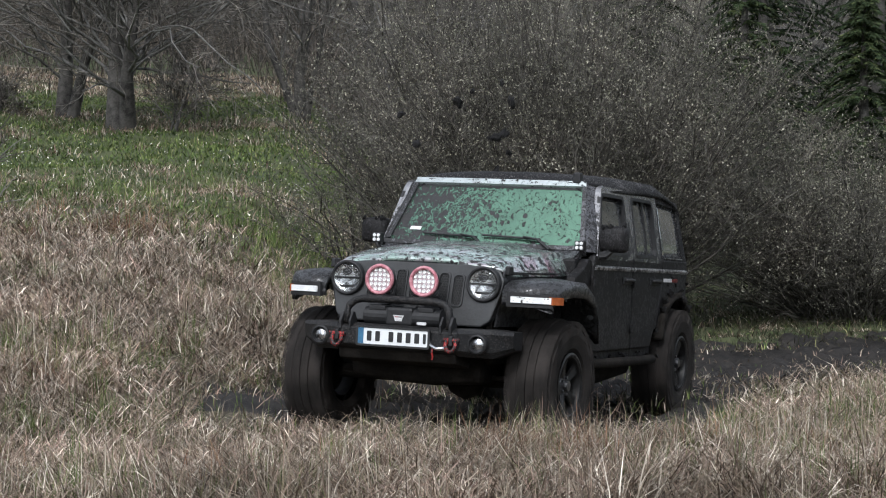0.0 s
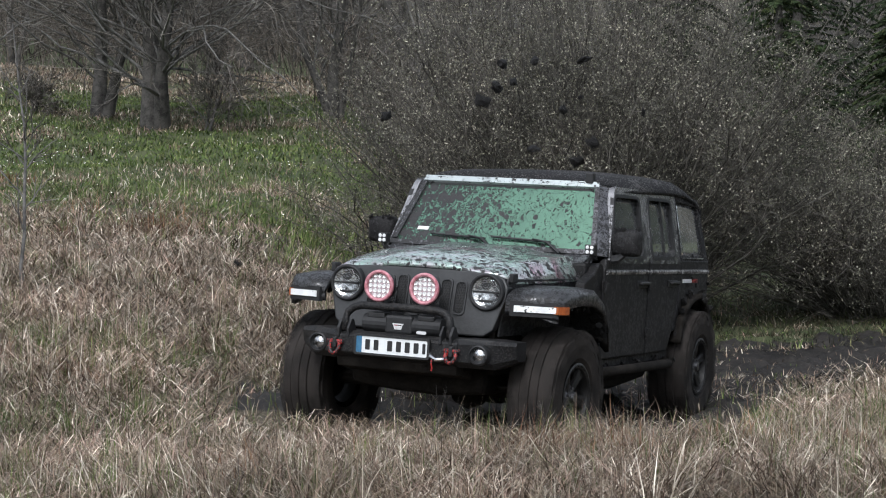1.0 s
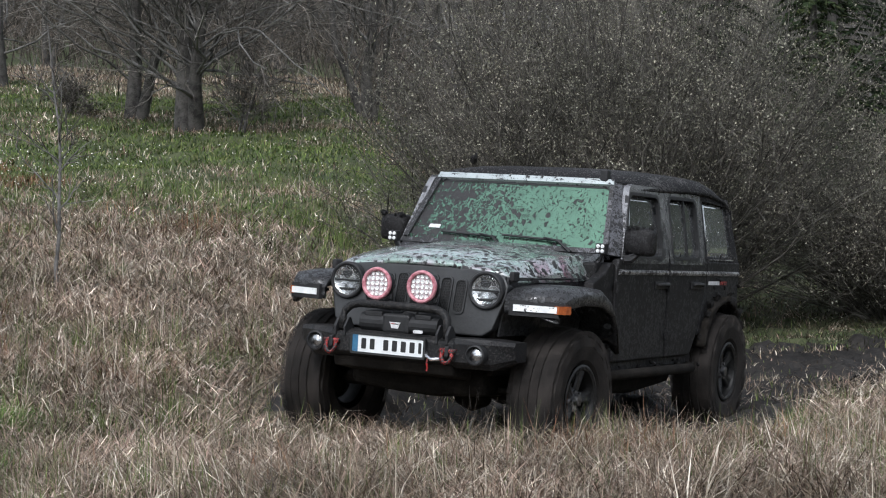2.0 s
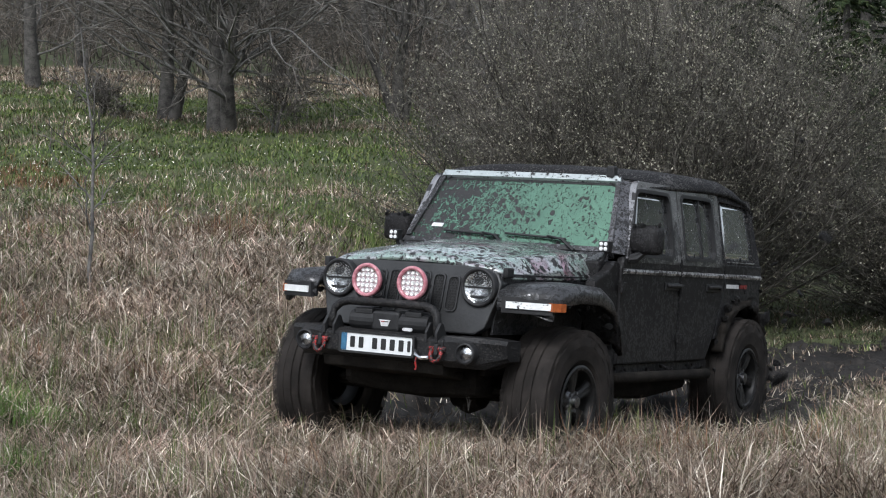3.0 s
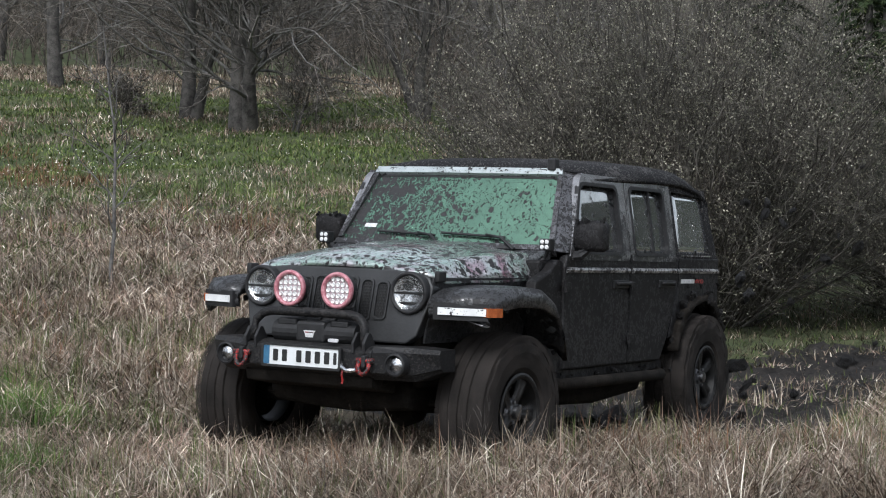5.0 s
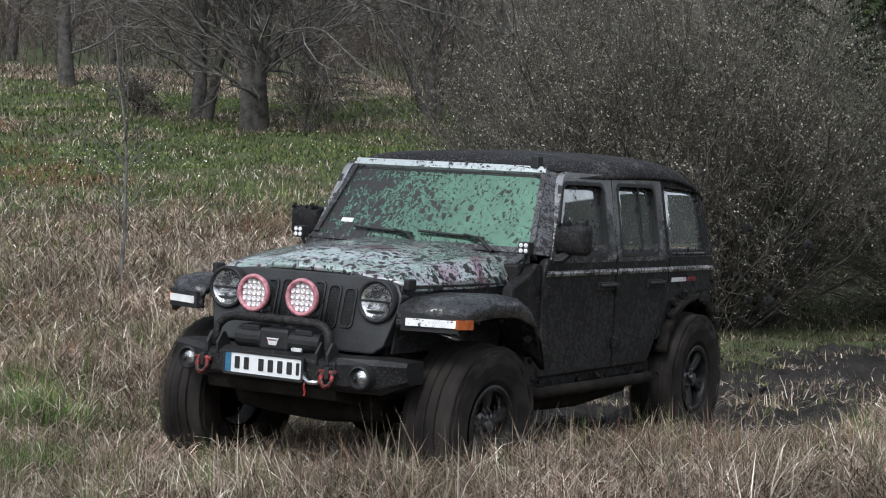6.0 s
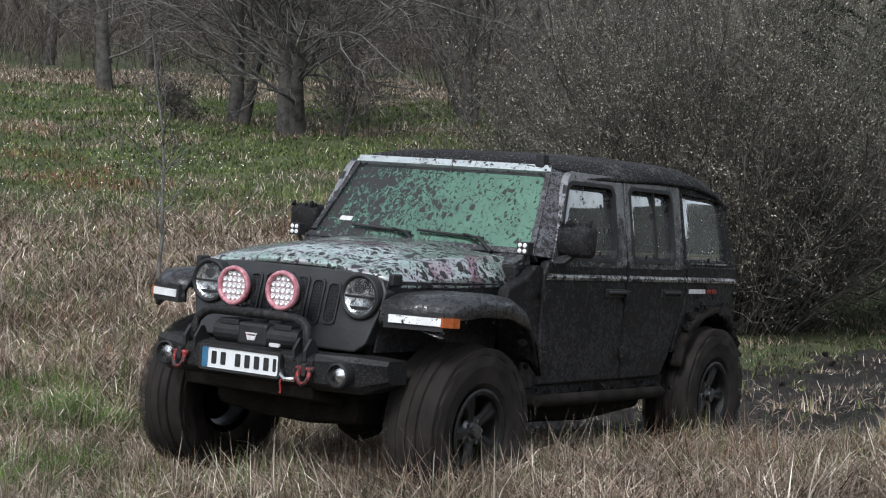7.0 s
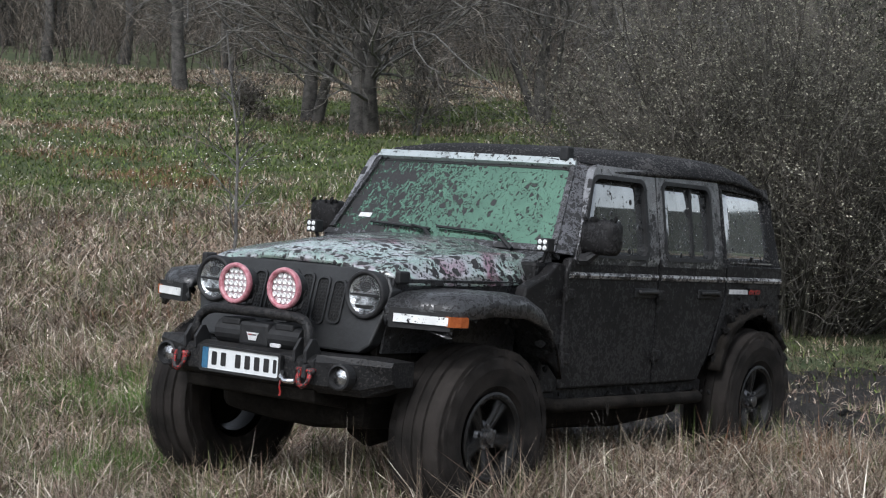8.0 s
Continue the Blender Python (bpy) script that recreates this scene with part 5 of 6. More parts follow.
    # reddish clumps in the meadow
    for px, py in ((1.25, 10.3), (1.3, 10.9), (1.6, 11.05), (1.0, 10.8), (1.45, 10.7), (1.8, 10.6), (0.5, 10.1), (-1.9, 10.2), (2.3, 11.2), (2.8, 10.8), (-0.6, 10.0), (-3.0, 14.5), (-3.9, 16.0), (-2.4, 13.6)):
        x, y = rng.normal(px, 0.22, 16), rng.normal(py, 0.2, 16)
        russet.append(blades(rng, *tufts(rng, x, y, 30, 0.10, 0.34, 0.0065, 1.15, 2.0 + 0 * x)))
    # lush young grass on the near left
    for px, py, r, n in ((-3.05, 12.5, 0.34, 70), (-2.75, 12.1, 0.22, 30), (-2.45, 10.5, 0.22, 34), (-2.75, 10.2, 0.2, 24), (-3.5, 13.2, 0.4, 40)):
        x, y = rng.normal(px - 0.12, r * 0.75, n), rng.normal(py - 0.1, r * 0.6, n)
        lush.append(blades(rng, *tufts(rng, x, y, 80, 0.07, 0.22, 0.007, 0.6, 1.0)))
    grass_stuff("dry_grass", "matted straw-coloured dead meadow grass", M_STRAW, straw)
    grass_stuff("green_grass", "short fresh green grass among the dead stems", M_GREEN, green)
    grass_stuff("russet_sedge", "russet brown sedge along the foot of the bank", M_RUSSET, russet)
    grass_stuff("low_growth", "low dull green and brown growth spattered with mud", M_LOW, low)
    grass_stuff("lush_grass", "tufts of bright green young grass", M_LUSH, lush)
    # small white flowers strewn over the bank
    cy = np.interp(rng.uniform(0, 1, 70), (0, 0.32, 0.62, 1), (26, 31, 35, 42))
    cx = np.tan(np.radians(rng.uniform(-20, -1, 70))) * cy
    cx, cy = np.repeat(cx, 9), np.repeat(cy, 9)
    n = len(cx)
    x, y = cx + rng.normal(0, 0.55, n), cy + rng.normal(0, 0.8, n)
    z = height(x, y) + rng.uniform(0.06, 0.16, n)
    r = rng.uniform(0.006, 0.013, n)
    t = rng.uniform(0, 6.28, n)
    P = np.stack([x, y, z], 1)[:, None, :] + r[:, None, None] * np.stack([np.stack([np.cos(t + k * 1.2566), np.sin(t + k * 1.2566) * 0.6, np.sin(t + k * 1.2566) * 0.8], 1) for k in range(5)], 1)
    ob = raw("white_flowers", P.reshape(-1, 3), np.arange(n * 5).reshape(-1, 5), M_PETAL)
    tagged(ob, "small white spring flowers scattered in the turf", "flowers", kind="stuff")


def tubes(paths, radii, sides=3):
    """Many bent rods at once. paths: rods x points x 3; radii: rods x points."""
    P = np.asarray(paths, float)
    R = np.asarray(radii, float)
    n, s = P.shape[:2]
    d = np.gradient(P, axis=1)
    d /= np.linalg.norm(d, axis=2, keepdims=True) + 1e-9
    ref = np.where(np.abs(d[..., 2:3]) > 0.9, np.array([1.0, 0.1, 0.0]), np.array([0.05, 0.1, 1.0]))
    a = np.cross(d, ref)
    a /= np.linalg.norm(a, axis=2, keepdims=True) + 1e-9
    b = np.cross(d, a)
    k = np.arange(sides) * 2 * np.pi / sides
    V = P[:, :, None, :] + R[:, :, None, None] * (np.cos(k)[:, None] * a[:, :, None, :] + np.sin(k)[:, None] * b[:, :, None, :])
    i = (np.arange(n)[:, None, None] * s + np.arange(s - 1)[None, :, None]) * sides
    q = np.arange(sides)[None, None, :]
    q2 = (q + 1) % sides
    F = np.stack([i + q, i + q2, i + sides + q2, i + sides + q], -1).reshape(-1, 4)
    return V.reshape(-1, 3), F


def join(sets):
    V, F, o = [], [], 0
    for v, f in sets:
        V.append(v)
        F.append(f + o)
        o += len(v)
    return np.concatenate(V), np.concatenate(F)


def offshoots(rng, P, R, per, lo, hi, length, spread, rise, points, thin, least=0.0, wander=0.16):
    """Side rods that leave the rods P: each a bent path, with its radii."""
    n, s = P.shape[:2]
    i = np.repeat(np.arange(n), per)
    m = len(i)
    u = rng.uniform(lo, hi, m) * (s - 1)
    j = np.minimum(u.astype(int), s - 2)
    f = (u - j)[:, None]
    base = P[i, j] * (1 - f) + P[i, j + 1] * f
    way = P[i, j + 1] - P[i, j]
    way /= np.linalg.norm(way, axis=1, keepdims=True) + 1e-9
    side = rng.normal(0, 1, (m, 3))
    side -= way * np.sum(side * way, 1, keepdims=True)
    side /= np.linalg.norm(side, axis=1, keepdims=True) + 1e-9
    d = way + side * rng.uniform(0.5, 1.0, (m, 1)) * spread
    d[:, 2] += rise
    d /= np.linalg.norm(d, axis=1, keepdims=True)
    L = length * rng.uniform(0.45, 1.2, m) * (1 - 0.45 * u / (s - 1))
    out = np.empty((m, points, 3))
    out[:, 0] = base
    for k in range(1, points):
        d = d + rng.normal(0, wander, (m, 3)) + np.array([0, 0, rise * 0.18])
        d /= np.linalg.norm(d, axis=1, keepdims=True)
        out[:, k] = out[:, k - 1] + d * (L / (points - 1))[:, None]
    r0 = np.maximum((R[i, j] * (1 - f[:, 0]) + R[i, j + 1] * f[:, 0]) * thin, least)
    rad = r0[:, None] * np.linspace(1, 0.35, points)[None, :]
    return out, np.maximum(rad, least * 0.6)


def build_willow(name, label, cx, cy, rx, ry, top, stems, per, seed, fringe=1.0):
    """A dense willow thicket: stems that fan out from the ground, crossing twigs, and pale catkins towards the outside."""
    rng = np.random.RandomState(seed)
    a, q = rng.uniform(0, 6.28, stems), np.sqrt(rng.uniform(0, 1, stems))
    bx, by = cx + 0.34 * rx * q * np.cos(a), cy + 0.34 * ry * q * np.sin(a)
    ex, ey = cx + rx * (q * np.cos(a)) * 1.18 + rng.normal(0, 0.3, stems), cy + ry * (q * np.sin(a)) * 1.18 + rng.normal(0, 0.3, stems)
    rim = np.clip(((ex - cx) / rx) ** 2 + ((ey - cy) / ry) ** 2, 0, 1.7)
    ez = top * np.sqrt(np.clip(1.0 - 0.5 * rim, 0.06, 1)) * rng.uniform(0.55, 1.06, stems)
    s = 7
    P = np.empty((stems, s, 3))
    g = height(bx, by)
    crook = rng.normal(0, 0.16, (stems, s, 2)).cumsum(1)
    for k in range(s):
        t = k / (s - 1)
        P[:, k, 0] = bx + (ex - bx) * t ** 0.9 + crook[:, k, 0] * t
        P[:, k, 1] = by + (ey - by) * t ** 0.9 + crook[:, k, 1] * t
        P[:, k, 2] = g - 0.05 + ez * t ** 0.85
    R = rng.uniform(0.008, 0.018, stems)[:, None] * np.linspace(1, 0.3, s)[None, :]
    thing = empty(name, pose(cx, cy, float(height(cx, cy))))
    P = P - np.array([cx, cy, float(height(cx, cy))])
    v, f = tubes(P, R, 4)
    tagged(raw("stem_mass", v, f, M_WILLOW, thing), kind="stuff")
    P1, R1 = offshoots(rng, P, R, per, 0.08, 0.98, 1.0, 1.9, 0.15, 5, 0.55, 0.0032, 0.3)
    P2, R2 = offshoots(rng, P1, R1, 4, 0.2, 0.95, 0.42, 1.7, 0.15, 3, 0.7, 0.0028, 0.25)
    v, f = join([tubes(P1, R1), tubes(P2, R2)])
    ob = raw("twig_mass", v, f, M_WILLOW, thing)
    ob["kind"] = "stuff"
    # catkins and first leaves
    allp = np.concatenate([P1[:, 2:].reshape(-1, 3), P2[:, 1:].reshape(-1, 3), 0.5 * (P2[:, 1] + P2[:, 2]), 0.6 * P2[:, 0] + 0.4 * P2[:, 1]])
    high = np.clip(allp[:, 2] / top, 0, 1)
    allp = allp[rng.rand(len(allp)) < (0.35 + 0.75 * high) * fringe]
    n = len(allp)
    u = rng.normal(0, 1, (n, 3)) + np.array([0, 0, 0.9])
    u /= np.linalg.norm(u, axis=1, keepdims=True)
    w = np.cross(u, rng.normal(0, 1, (n, 3)))
    w /= np.linalg.norm(w, axis=1, keepdims=True) + 1e-9
    L, W = rng.uniform(0.016, 0.044, n)[:, None], rng.uniform(0.005, 0.0115, n)[:, None]
    V = np.stack([allp, allp + u * L * 0.5 + w * W, allp + u * L, allp + u * L * 0.5 - w * W], 1).reshape(-1, 3)
    ob = raw("bud_cover", V, np.arange(n * 4).reshape(-1, 4), M_BUD, thing)
    ob["kind"] = "stuff"
    tagged(thing, label, "shrub", group="willow thicket")


def bare_tree(name, label, x, y, h, r, seed, forks=1, lean=(0, 0), limbs=9, fine=True, leaves=None, limb_len=0.5, low=0.22, rise=0.18, group="", cat="tree", high=0.8, sub=(8, 0), tip=0.12, thick=0.24, wander=0.16, bark=None):
    rng = np.random.RandomState(seed)
    z = float(height(x, y))
    thing = empty(name, pose(x, y, z))
    s = 9
    P = np.empty((forks, s, 3))
    for k in range(forks):
        a = rng.uniform(0, 6.28)
        sp = 0.0 if k == 0 else rng.uniform(0.16, 0.34)
        bend = rng.normal(0, 0.02, (s, 2)).cumsum(0) * h
        for i in range(s):
            t = i / (s - 1)
            P[k, i] = (lean[0] * t * h + math.cos(a) * (r * 0.5 * (k > 0) + sp * h * t) + bend[i, 0] * 0.5, lean[1] * t * h + math.sin(a) * (r * 0.5 * (k > 0) + sp * h * t) + bend[i, 1] * 0.5, -0.15 + h * t * (1 - 0.12 * k))
    R = r * np.linspace(1, tip, s)[None, :] * (1 - 0.25 * np.arange(forks))[:, None]
    R[:, 0] *= 1.3
    v, f = tubes(P, R, 9)
    raw("trunk", v, f, bark or M_BARK, thing, smooth=True)
    P1, R1 = offshoots(rng, P, R, limbs, low, high, h * limb_len, 1.7, rise, 8, thick, 0.0, wander)
    P2, R2 = offshoots(rng, P1, R1, sub[0], 0.15, 0.98, h * limb_len * 0.42, 1.1, 0.5 * rise, 5, 0.45, min(0.009, r * 0.3), wander)
    v, f = tubes(P1, R1, 6)
    raw("branch_work", v, f, M_LIMB, thing, smooth=True)
    sets = [tubes(P2, R2, 4)]
    P3, R3 = offshoots(rng, P2, R2, sub[1] or (5 if fine else 3), 0.15, 0.98, h * limb_len * 0.18, 1.0, 0.1, 3, 0.6, min(0.007, r * 0.25))
    v4, f4 = tubes(P3, R3, 4)
    sets.append((v4, f4))
    v, f = join(sets)
    ob = raw("twig_mass", v, f, M_TWIG, thing)
    ob["kind"] = "stuff"
    if leaves:
        p = np.concatenate([P3[:, 1], P3[:, 2]])
        p = np.repeat(p, 3, 0) + rng.normal(0, 0.10, (len(p) * 3, 3))
        n = len(p)
        u, w = rng.normal(0, 0.05, (n, 3)), rng.normal(0, 0.05, (n, 3))
        V = np.stack([p, p + u, p + u + w, p + w], 1).reshape(-1, 3)
        ob = raw("foliage", V, np.arange(n * 4).reshape(-1, 4), leaves, thing)
        ob["kind"] = "stuff"
    return tagged(thing, label, cat, group=group)


def spruce(x, y, h, rad, seed, needles, label):
    rng = np.random.RandomState(seed)
    z = float(height(x, y))
    thing = empty("spruce", pose(x, y, z))
    v, f = tubes(np.array([[(0, 0, -0.2), (0.02, 0, h * 0.5), (0, 0, h)]]), np.array([[0.2, 0.12, 0.02]]), 8)
    raw("trunk", v, f, M_BARK, thing)
    nb = 150
    t = np.sort(rng.uniform(0.03, 0.98, nb))
    a = np.arange(nb) * 2.4 + rng.normal(0, 0.3, nb)
    L = rad * (1 - t) ** 0.8 * rng.uniform(0.75, 1.15, nb) + 0.15
    P = np.empty((nb, 5, 3))
    for k in range(5):
        q = k / 4
        P[:, k, 0], P[:, k, 1] = np.cos(a) * L * q, np.sin(a) * L * q
        P[:, k, 2] = t * h + L * (0.12 * q - 0.42 * q * q)
    v, f = tubes(P, 0.02 * np.ones((nb, 5)) * np.linspace(1, 0.3, 5), 3)
    raw("branch_work", v, f, needles, thing)
    per = 130
    i = np.repeat(np.arange(nb), per)
    u = rng.uniform(0.1, 1.0, len(i)) * 4
    j = np.minimum(u.astype(int), 3)
    fr = (u - j)[:, None]
    p = P[i, j] * (1 - fr) + P[i, j + 1] * fr
    side = np.stack([-np.sin(a[i]), np.cos(a[i]), np.zeros(len(i))], 1) * rng.choice([-1, 1], len(i))[:, None]
    outw = np.stack([np.cos(a[i]), np.sin(a[i]), -0.35 * np.ones(len(i))], 1)
    d = side * rng.uniform(0.3, 1, (len(i), 1)) + outw * rng.uniform(0.3, 1.0, (len(i), 1)) + rng.normal(0, 0.18, (len(i), 3)) - np.array([0, 0, 0.25])
    d /= np.linalg.norm(d, axis=1, keepdims=True)
    ln = rng.uniform(0.09, 0.24, (len(i), 1))
    w = np.cross(d, rng.normal(0, 1, (len(i), 3)))
    w /= np.linalg.norm(w, axis=1, keepdims=True)
    wd = rng.uniform(0.014, 0.032, (len(i), 1))
    V = np.stack([p, p + d * ln * 0.4 + w * wd, p + d * ln, p + d * ln * 0.4 - w * wd], 1).reshape(-1, 3)
    ob = raw("needle_cover", V, np.arange(len(i) * 4).reshape(-1, 4), needles, thing)
    ob["kind"] = "stuff"
    return tagged(thing, label, "tree", group="spruces behind the thicket")


def build_woods():
    lb = "old bare tree with grey bark and spreading limbs"
    bare_tree("bare_tree", "old bare tree with a forked grey trunk on the bank", -6.45, 44.0, 12.5, 0.17, 7, 2, (0.02, 0), 26, low=0.08, high=0.42, limb_len=0.45, rise=0.0, wander=0.2, thick=0.2, group="trees on the bank")
    bare_tree("bare_tree", "thick bare tree with low sweeping limbs on the bank", -4.85, 42.0, 12.0, 0.22, 12, 2, (0.03, -0.01), 36, low=0.08, high=0.42, limb_len=0.52, rise=0.0, wander=0.2, thick=0.2, group="trees on the bank")
    bare_tree("bare_tree", lb, -11.3, 52.0, 13.0, 0.20, 19, 1, (0, 0), 20, low=0.06, high=0.5, limb_len=0.3, wander=0.25, thick=0.18, group="trees on the bank")
    bare_tree("bare_tree", "slender many-stemmed bare tree behind the thicket", -0.7, 46.0, 9.5, 0.15, 23, 3, (0.02, 0), 9, low=0.12, group="trees on the bank")
    bare_tree("bare_tree", lb, 1.6, 50.0, 11.0, 0.18, 29, 2, (0, 0), 12, low=0.1, group="trees on the bank")
    bare_tree("bare_tree", lb, -17.6, 60.0, 13.0, 0.17, 31, 1, (0, 0), 12, low=0.1, group="trees on the bank")
    bare_tree("bare_tree", lb, -15.4, 62.0, 14.0, 0.19, 37, 1, (0, 0), 12, low=0.1, group="trees on the bank")
    bare_tree("birch_in_new_leaf", "tree in yellow-green new leaf at the wood's edge", -12.0, 62.5, 8.5, 0.12, 43, 2, (0, 0), 10, leaves=M_NEWLEAF, low=0.3)
    bare_tree("birch_in_new_leaf", "tree in yellow-green new leaf at the wood's edge", -24.0, 72.0, 10.0, 0.14, 44, 2, (0, 0), 9, leaves=M_NEWLEAF, low=0.35)
    bare_tree("sapling", "thin bare sapling standing in the dry grass", -3.33, 17.9, 2.75, 0.022, 52, 1, (-0.07, 0), 15, False, None, 0.30, 0.2, 0.35, cat="sapling", sub=(3, 1), tip=0.3, thick=0.6, high=0.9, bark=M_LIMB)
    bare_tree("bare_bush", "low bare bush under the trees", -3.6, 41.0, 1.9, 0.045, 61, 4, (0.35, 0), 9, True, None, 0.75, 0.1, 0.08, group="bushes on the bank", cat="shrub")
    bare_tree("bare_bush", "low bare bush under the trees", -8.0, 44.0, 1.0, 0.04, 62, 4, (0.2, 0), 9, True, None, 0.9, 0.1, 0.05, group="bushes on the bank", cat="shrub")
    bare_tree("bare_bush", "low bare bush under the trees", 0.6, 43.0, 3.0, 0.05, 63, 4, (-0.05, 0), 8, True, None, 0.6, 0.1, 0.3, group="bushes on the bank", cat="shrub")
    # the wood behind: three kinds of tree, set out many times
    kinds = [bare_tree("wood_tree", "bare tree in the dim wood", -20 + 9 * k, 74.0 + 3 * k, 15.0 + k, 0.16 + 0.03 * k, 71 + k, 1 + k % 2, (0, 0), 16, False, None, 0.36, 0.06, 0.2, group="woodland trees") for k in range(4)]
    rng = np.random.RandomState(8)
    for k in range(95):
        y = rng.uniform(54, 120)
        x = rng.uniform(-0.43, 0.36) * y
        if y < 58 and x < -3:
            continue
        copy_thing(kinds[k % 4], pose(x, y, float(height(x, y)) - 0.1, rng.normal(0, 3), rng.normal(0, 3), rng.uniform(0, 360)))
    # undergrowth
    n = 5200
    y = rng.uniform(48, 100, n)
    x = rng.uniform(-0.45, 0.42, n) * y
    k = (y > 57) | (x > -2)
    x, y = x[k], y[k]
    n = len(x)
    z = height(x, y)
    P = np.empty((n, 4, 3))
    L = rng.uniform(0.6, 3.4, n)
    dx, dy = rng.normal(0, 0.5, n), rng.normal(0, 0.4, n)
    for i in range(4):
        t = i / 3
        P[:, i] = np.stack([x + dx * L * t * t + rng.normal(0, 0.05, n), y + dy * L * t, z + L * t], 1)
    R = rng.uniform(0.010, 0.028, n)[:, None] * np.linspace(1, 0.4, 4)
    P1, R1 = offshoots(rng, P, R, 6, 0.2, 0.95, 1.0, 1.6, 0.15, 4, 0.6, 0.008)
    v, f = join([tubes(P, R), tubes(P1, R1)])
    ob = raw("undergrowth", v, f, M_LITTER)
    tagged(ob, "tangled brown undergrowth of the wood", "undergrowth", kind="stuff")
    # spruces
    for k, (x, y, h, rad) in enumerate(((11.0, 46.0, 13, 2.6), (13.4, 44.0, 15, 3.0), (15.8, 48.0, 16, 3.2), (18.6, 45.0, 15, 3.0), (12.4, 51.0, 17, 3.0), (9.4, 54.0, 12, 2.2))):
        spruce(x, y, h, rad, 80 + k, M_NEEDLE, "dark green spruce with drooping branches")
    spruce(9.6, 42.0, 7.0, 1.9, 95, M_LARCH, "young conifer with fresh yellowish needles")
    spruce(12.0, 40.5, 5.2, 1.8, 96, M_LARCH, "young conifer with fresh yellowish needles")


def build_backdrop():
    """The dim depth of the wood: a curved wall of dark trunks, closed round the unseen sides too."""
    V, n = [], 120
    for i in range(n + 1):
        a = radians(360 * i / n)
        x, y = 150 * math.sin(a), 150 * math.cos(a)
        top = 38 + 2.5 * math.sin(i * 0.3142 * 3) + 2 * math.sin(i * 0.05236 * 13)
        V += [(x, y, 0), (x, y, top)]
    F = [(2 * i, 2 * i + 2, 2 * i + 3, 2 * i + 1) for i in range(n)]
    # unseen part of the ring: lower and darker to shape the side-glass reflections
    behind = [i for i in range(n) if V[2 * i][1] < 118]
    for i in behind:
        V[2 * i + 1] = (V[2 * i + 1][0], V[2 * i + 1][1], V[2 * i + 1][2] - 15)
    m, nd, l, b = nodes_of("far_wood")
    tc = nd.new("ShaderNodeTexCoord")
    mp = nd.new("ShaderNodeMapping")
    mp.inputs["Scale"].default_value = (1, 1, 0.06)
    l.new(tc.outputs["Object"], mp.inputs["Vector"])
    t = nd.new("ShaderNodeTexNoise")
    t.inputs["Scale"].default_value, t.inputs["Detail"].default_value = 0.8, 6
    l.new(mp.outputs[0], t.inputs["Vector"])
    r = ramp(nd, l, t.outputs[0], ((0.38, (0.03, 0.031, 0.024)), (0.52, (0.08, 0.076, 0.062)), (0.66, (0.16, 0.145, 0.12))))
    l.new(r.outputs[0], b.inputs["Base Color"])
    b.inputs["Roughness"].default_value = 1.0
    ob = raw("backdrop", V, F, m)
    ob.data.materials.append(plain("unseen_dark_wood", (0.010, 0.014, 0.008), (0.03, 0.038, 0.022), 1.0, scale=0.3))
    for i in behind:
        ob.data.polygons[i].material_index = 1
    tagged(ob, "dim grey-brown depth of the leafless wood", "backdrop", kind="structure")


def build_weeds():
    """Dead forked weed stalks that stand up out of the grass near the wheels."""
    rng = np.random.RandomState(17)
    for k, (x, y, h) in enumerate(((1.30, 10.9, 0.42), (0.62, 10.4, 0.40), (0.82, 10.55, 0.36), (0.98, 10.7, 0.40), (0.12, 10.0, 0.44), (0.30, 10.1, 0.34), (1.55, 11.2, 0.36), (-0.62, 9.1, 0.36), (0.45, 11.6, 0.42), (1.75, 10.9, 0.34))):
        bare_tree("weed_stalk", "pale dead weed stalk with thin forks", x, y, h + 0.2, 0.0035, 200 + k, 2, (rng.normal(0, 0.12), 0), 3, False, None, 0.45, 0.35, 0.8, group="weed stalks", cat="weed", sub=(2, 1))


build_backdrop()
build_woods()
build_willow("willow_thicket", "tall dense willow thicket with bare twigs and pale buds", 2.75, 23.4, 3.0, 2.9, 5.5, 440, 17, 5)
build_willow("willow_thicket", "lower willow thicket of grey twigs beside the track", 7.2, 24.4, 2.9, 2.2, 2.75, 280, 15, 6)
build_willow("willow_thicket", "thin fringe of willow shoots at the bank's foot", 0.35, 24.8, 1.0, 1.2, 2.3, 36, 8, 9, 0.8)
build_willow("willow_thicket", "willow thicket deeper in the hollow", 4.0, 28.5, 3.4, 2.4, 5.0, 220, 11, 10)
build_weeds()
build_grass()

# ---- mud thrown up by the rear wheels ----
def car_at(t):
    i = max(0, min(len(DRIVE) - 2, sum(1 for d in DRIVE if d[0] <= t) - 1))
    a, b = DRIVE[i], DRIVE[i + 1]
    f = (t - a[0]) / (b[0] - a[0])
    return [p + (q - p) * f for p, q in zip(a, b)]


def clod_mesh(seed, stretch):
    bm = bmesh.new()
    bmesh.ops.create_icosphere(bm, subdivisions=2, radius=1.0)
    for v in bm.verts:
        k = 1 + 0.6 * noise.noise(v.co * 1.5 + Vector((seed * 7.1, 0, 0))) + 0.4 * noise.noise(v.co * 3.4 + Vector((0, seed * 3.3, 0)))
        v.co = Vector((v.co.x * k, v.co.y * k * 0.75, v.co.z * k * stretch))
    me = bpy.data.meshes.new("mud_clod")
    bm.to_mesh(me)
    bm.free()
    me.materials.append(M_CLOD)
    return me


CLODS = []


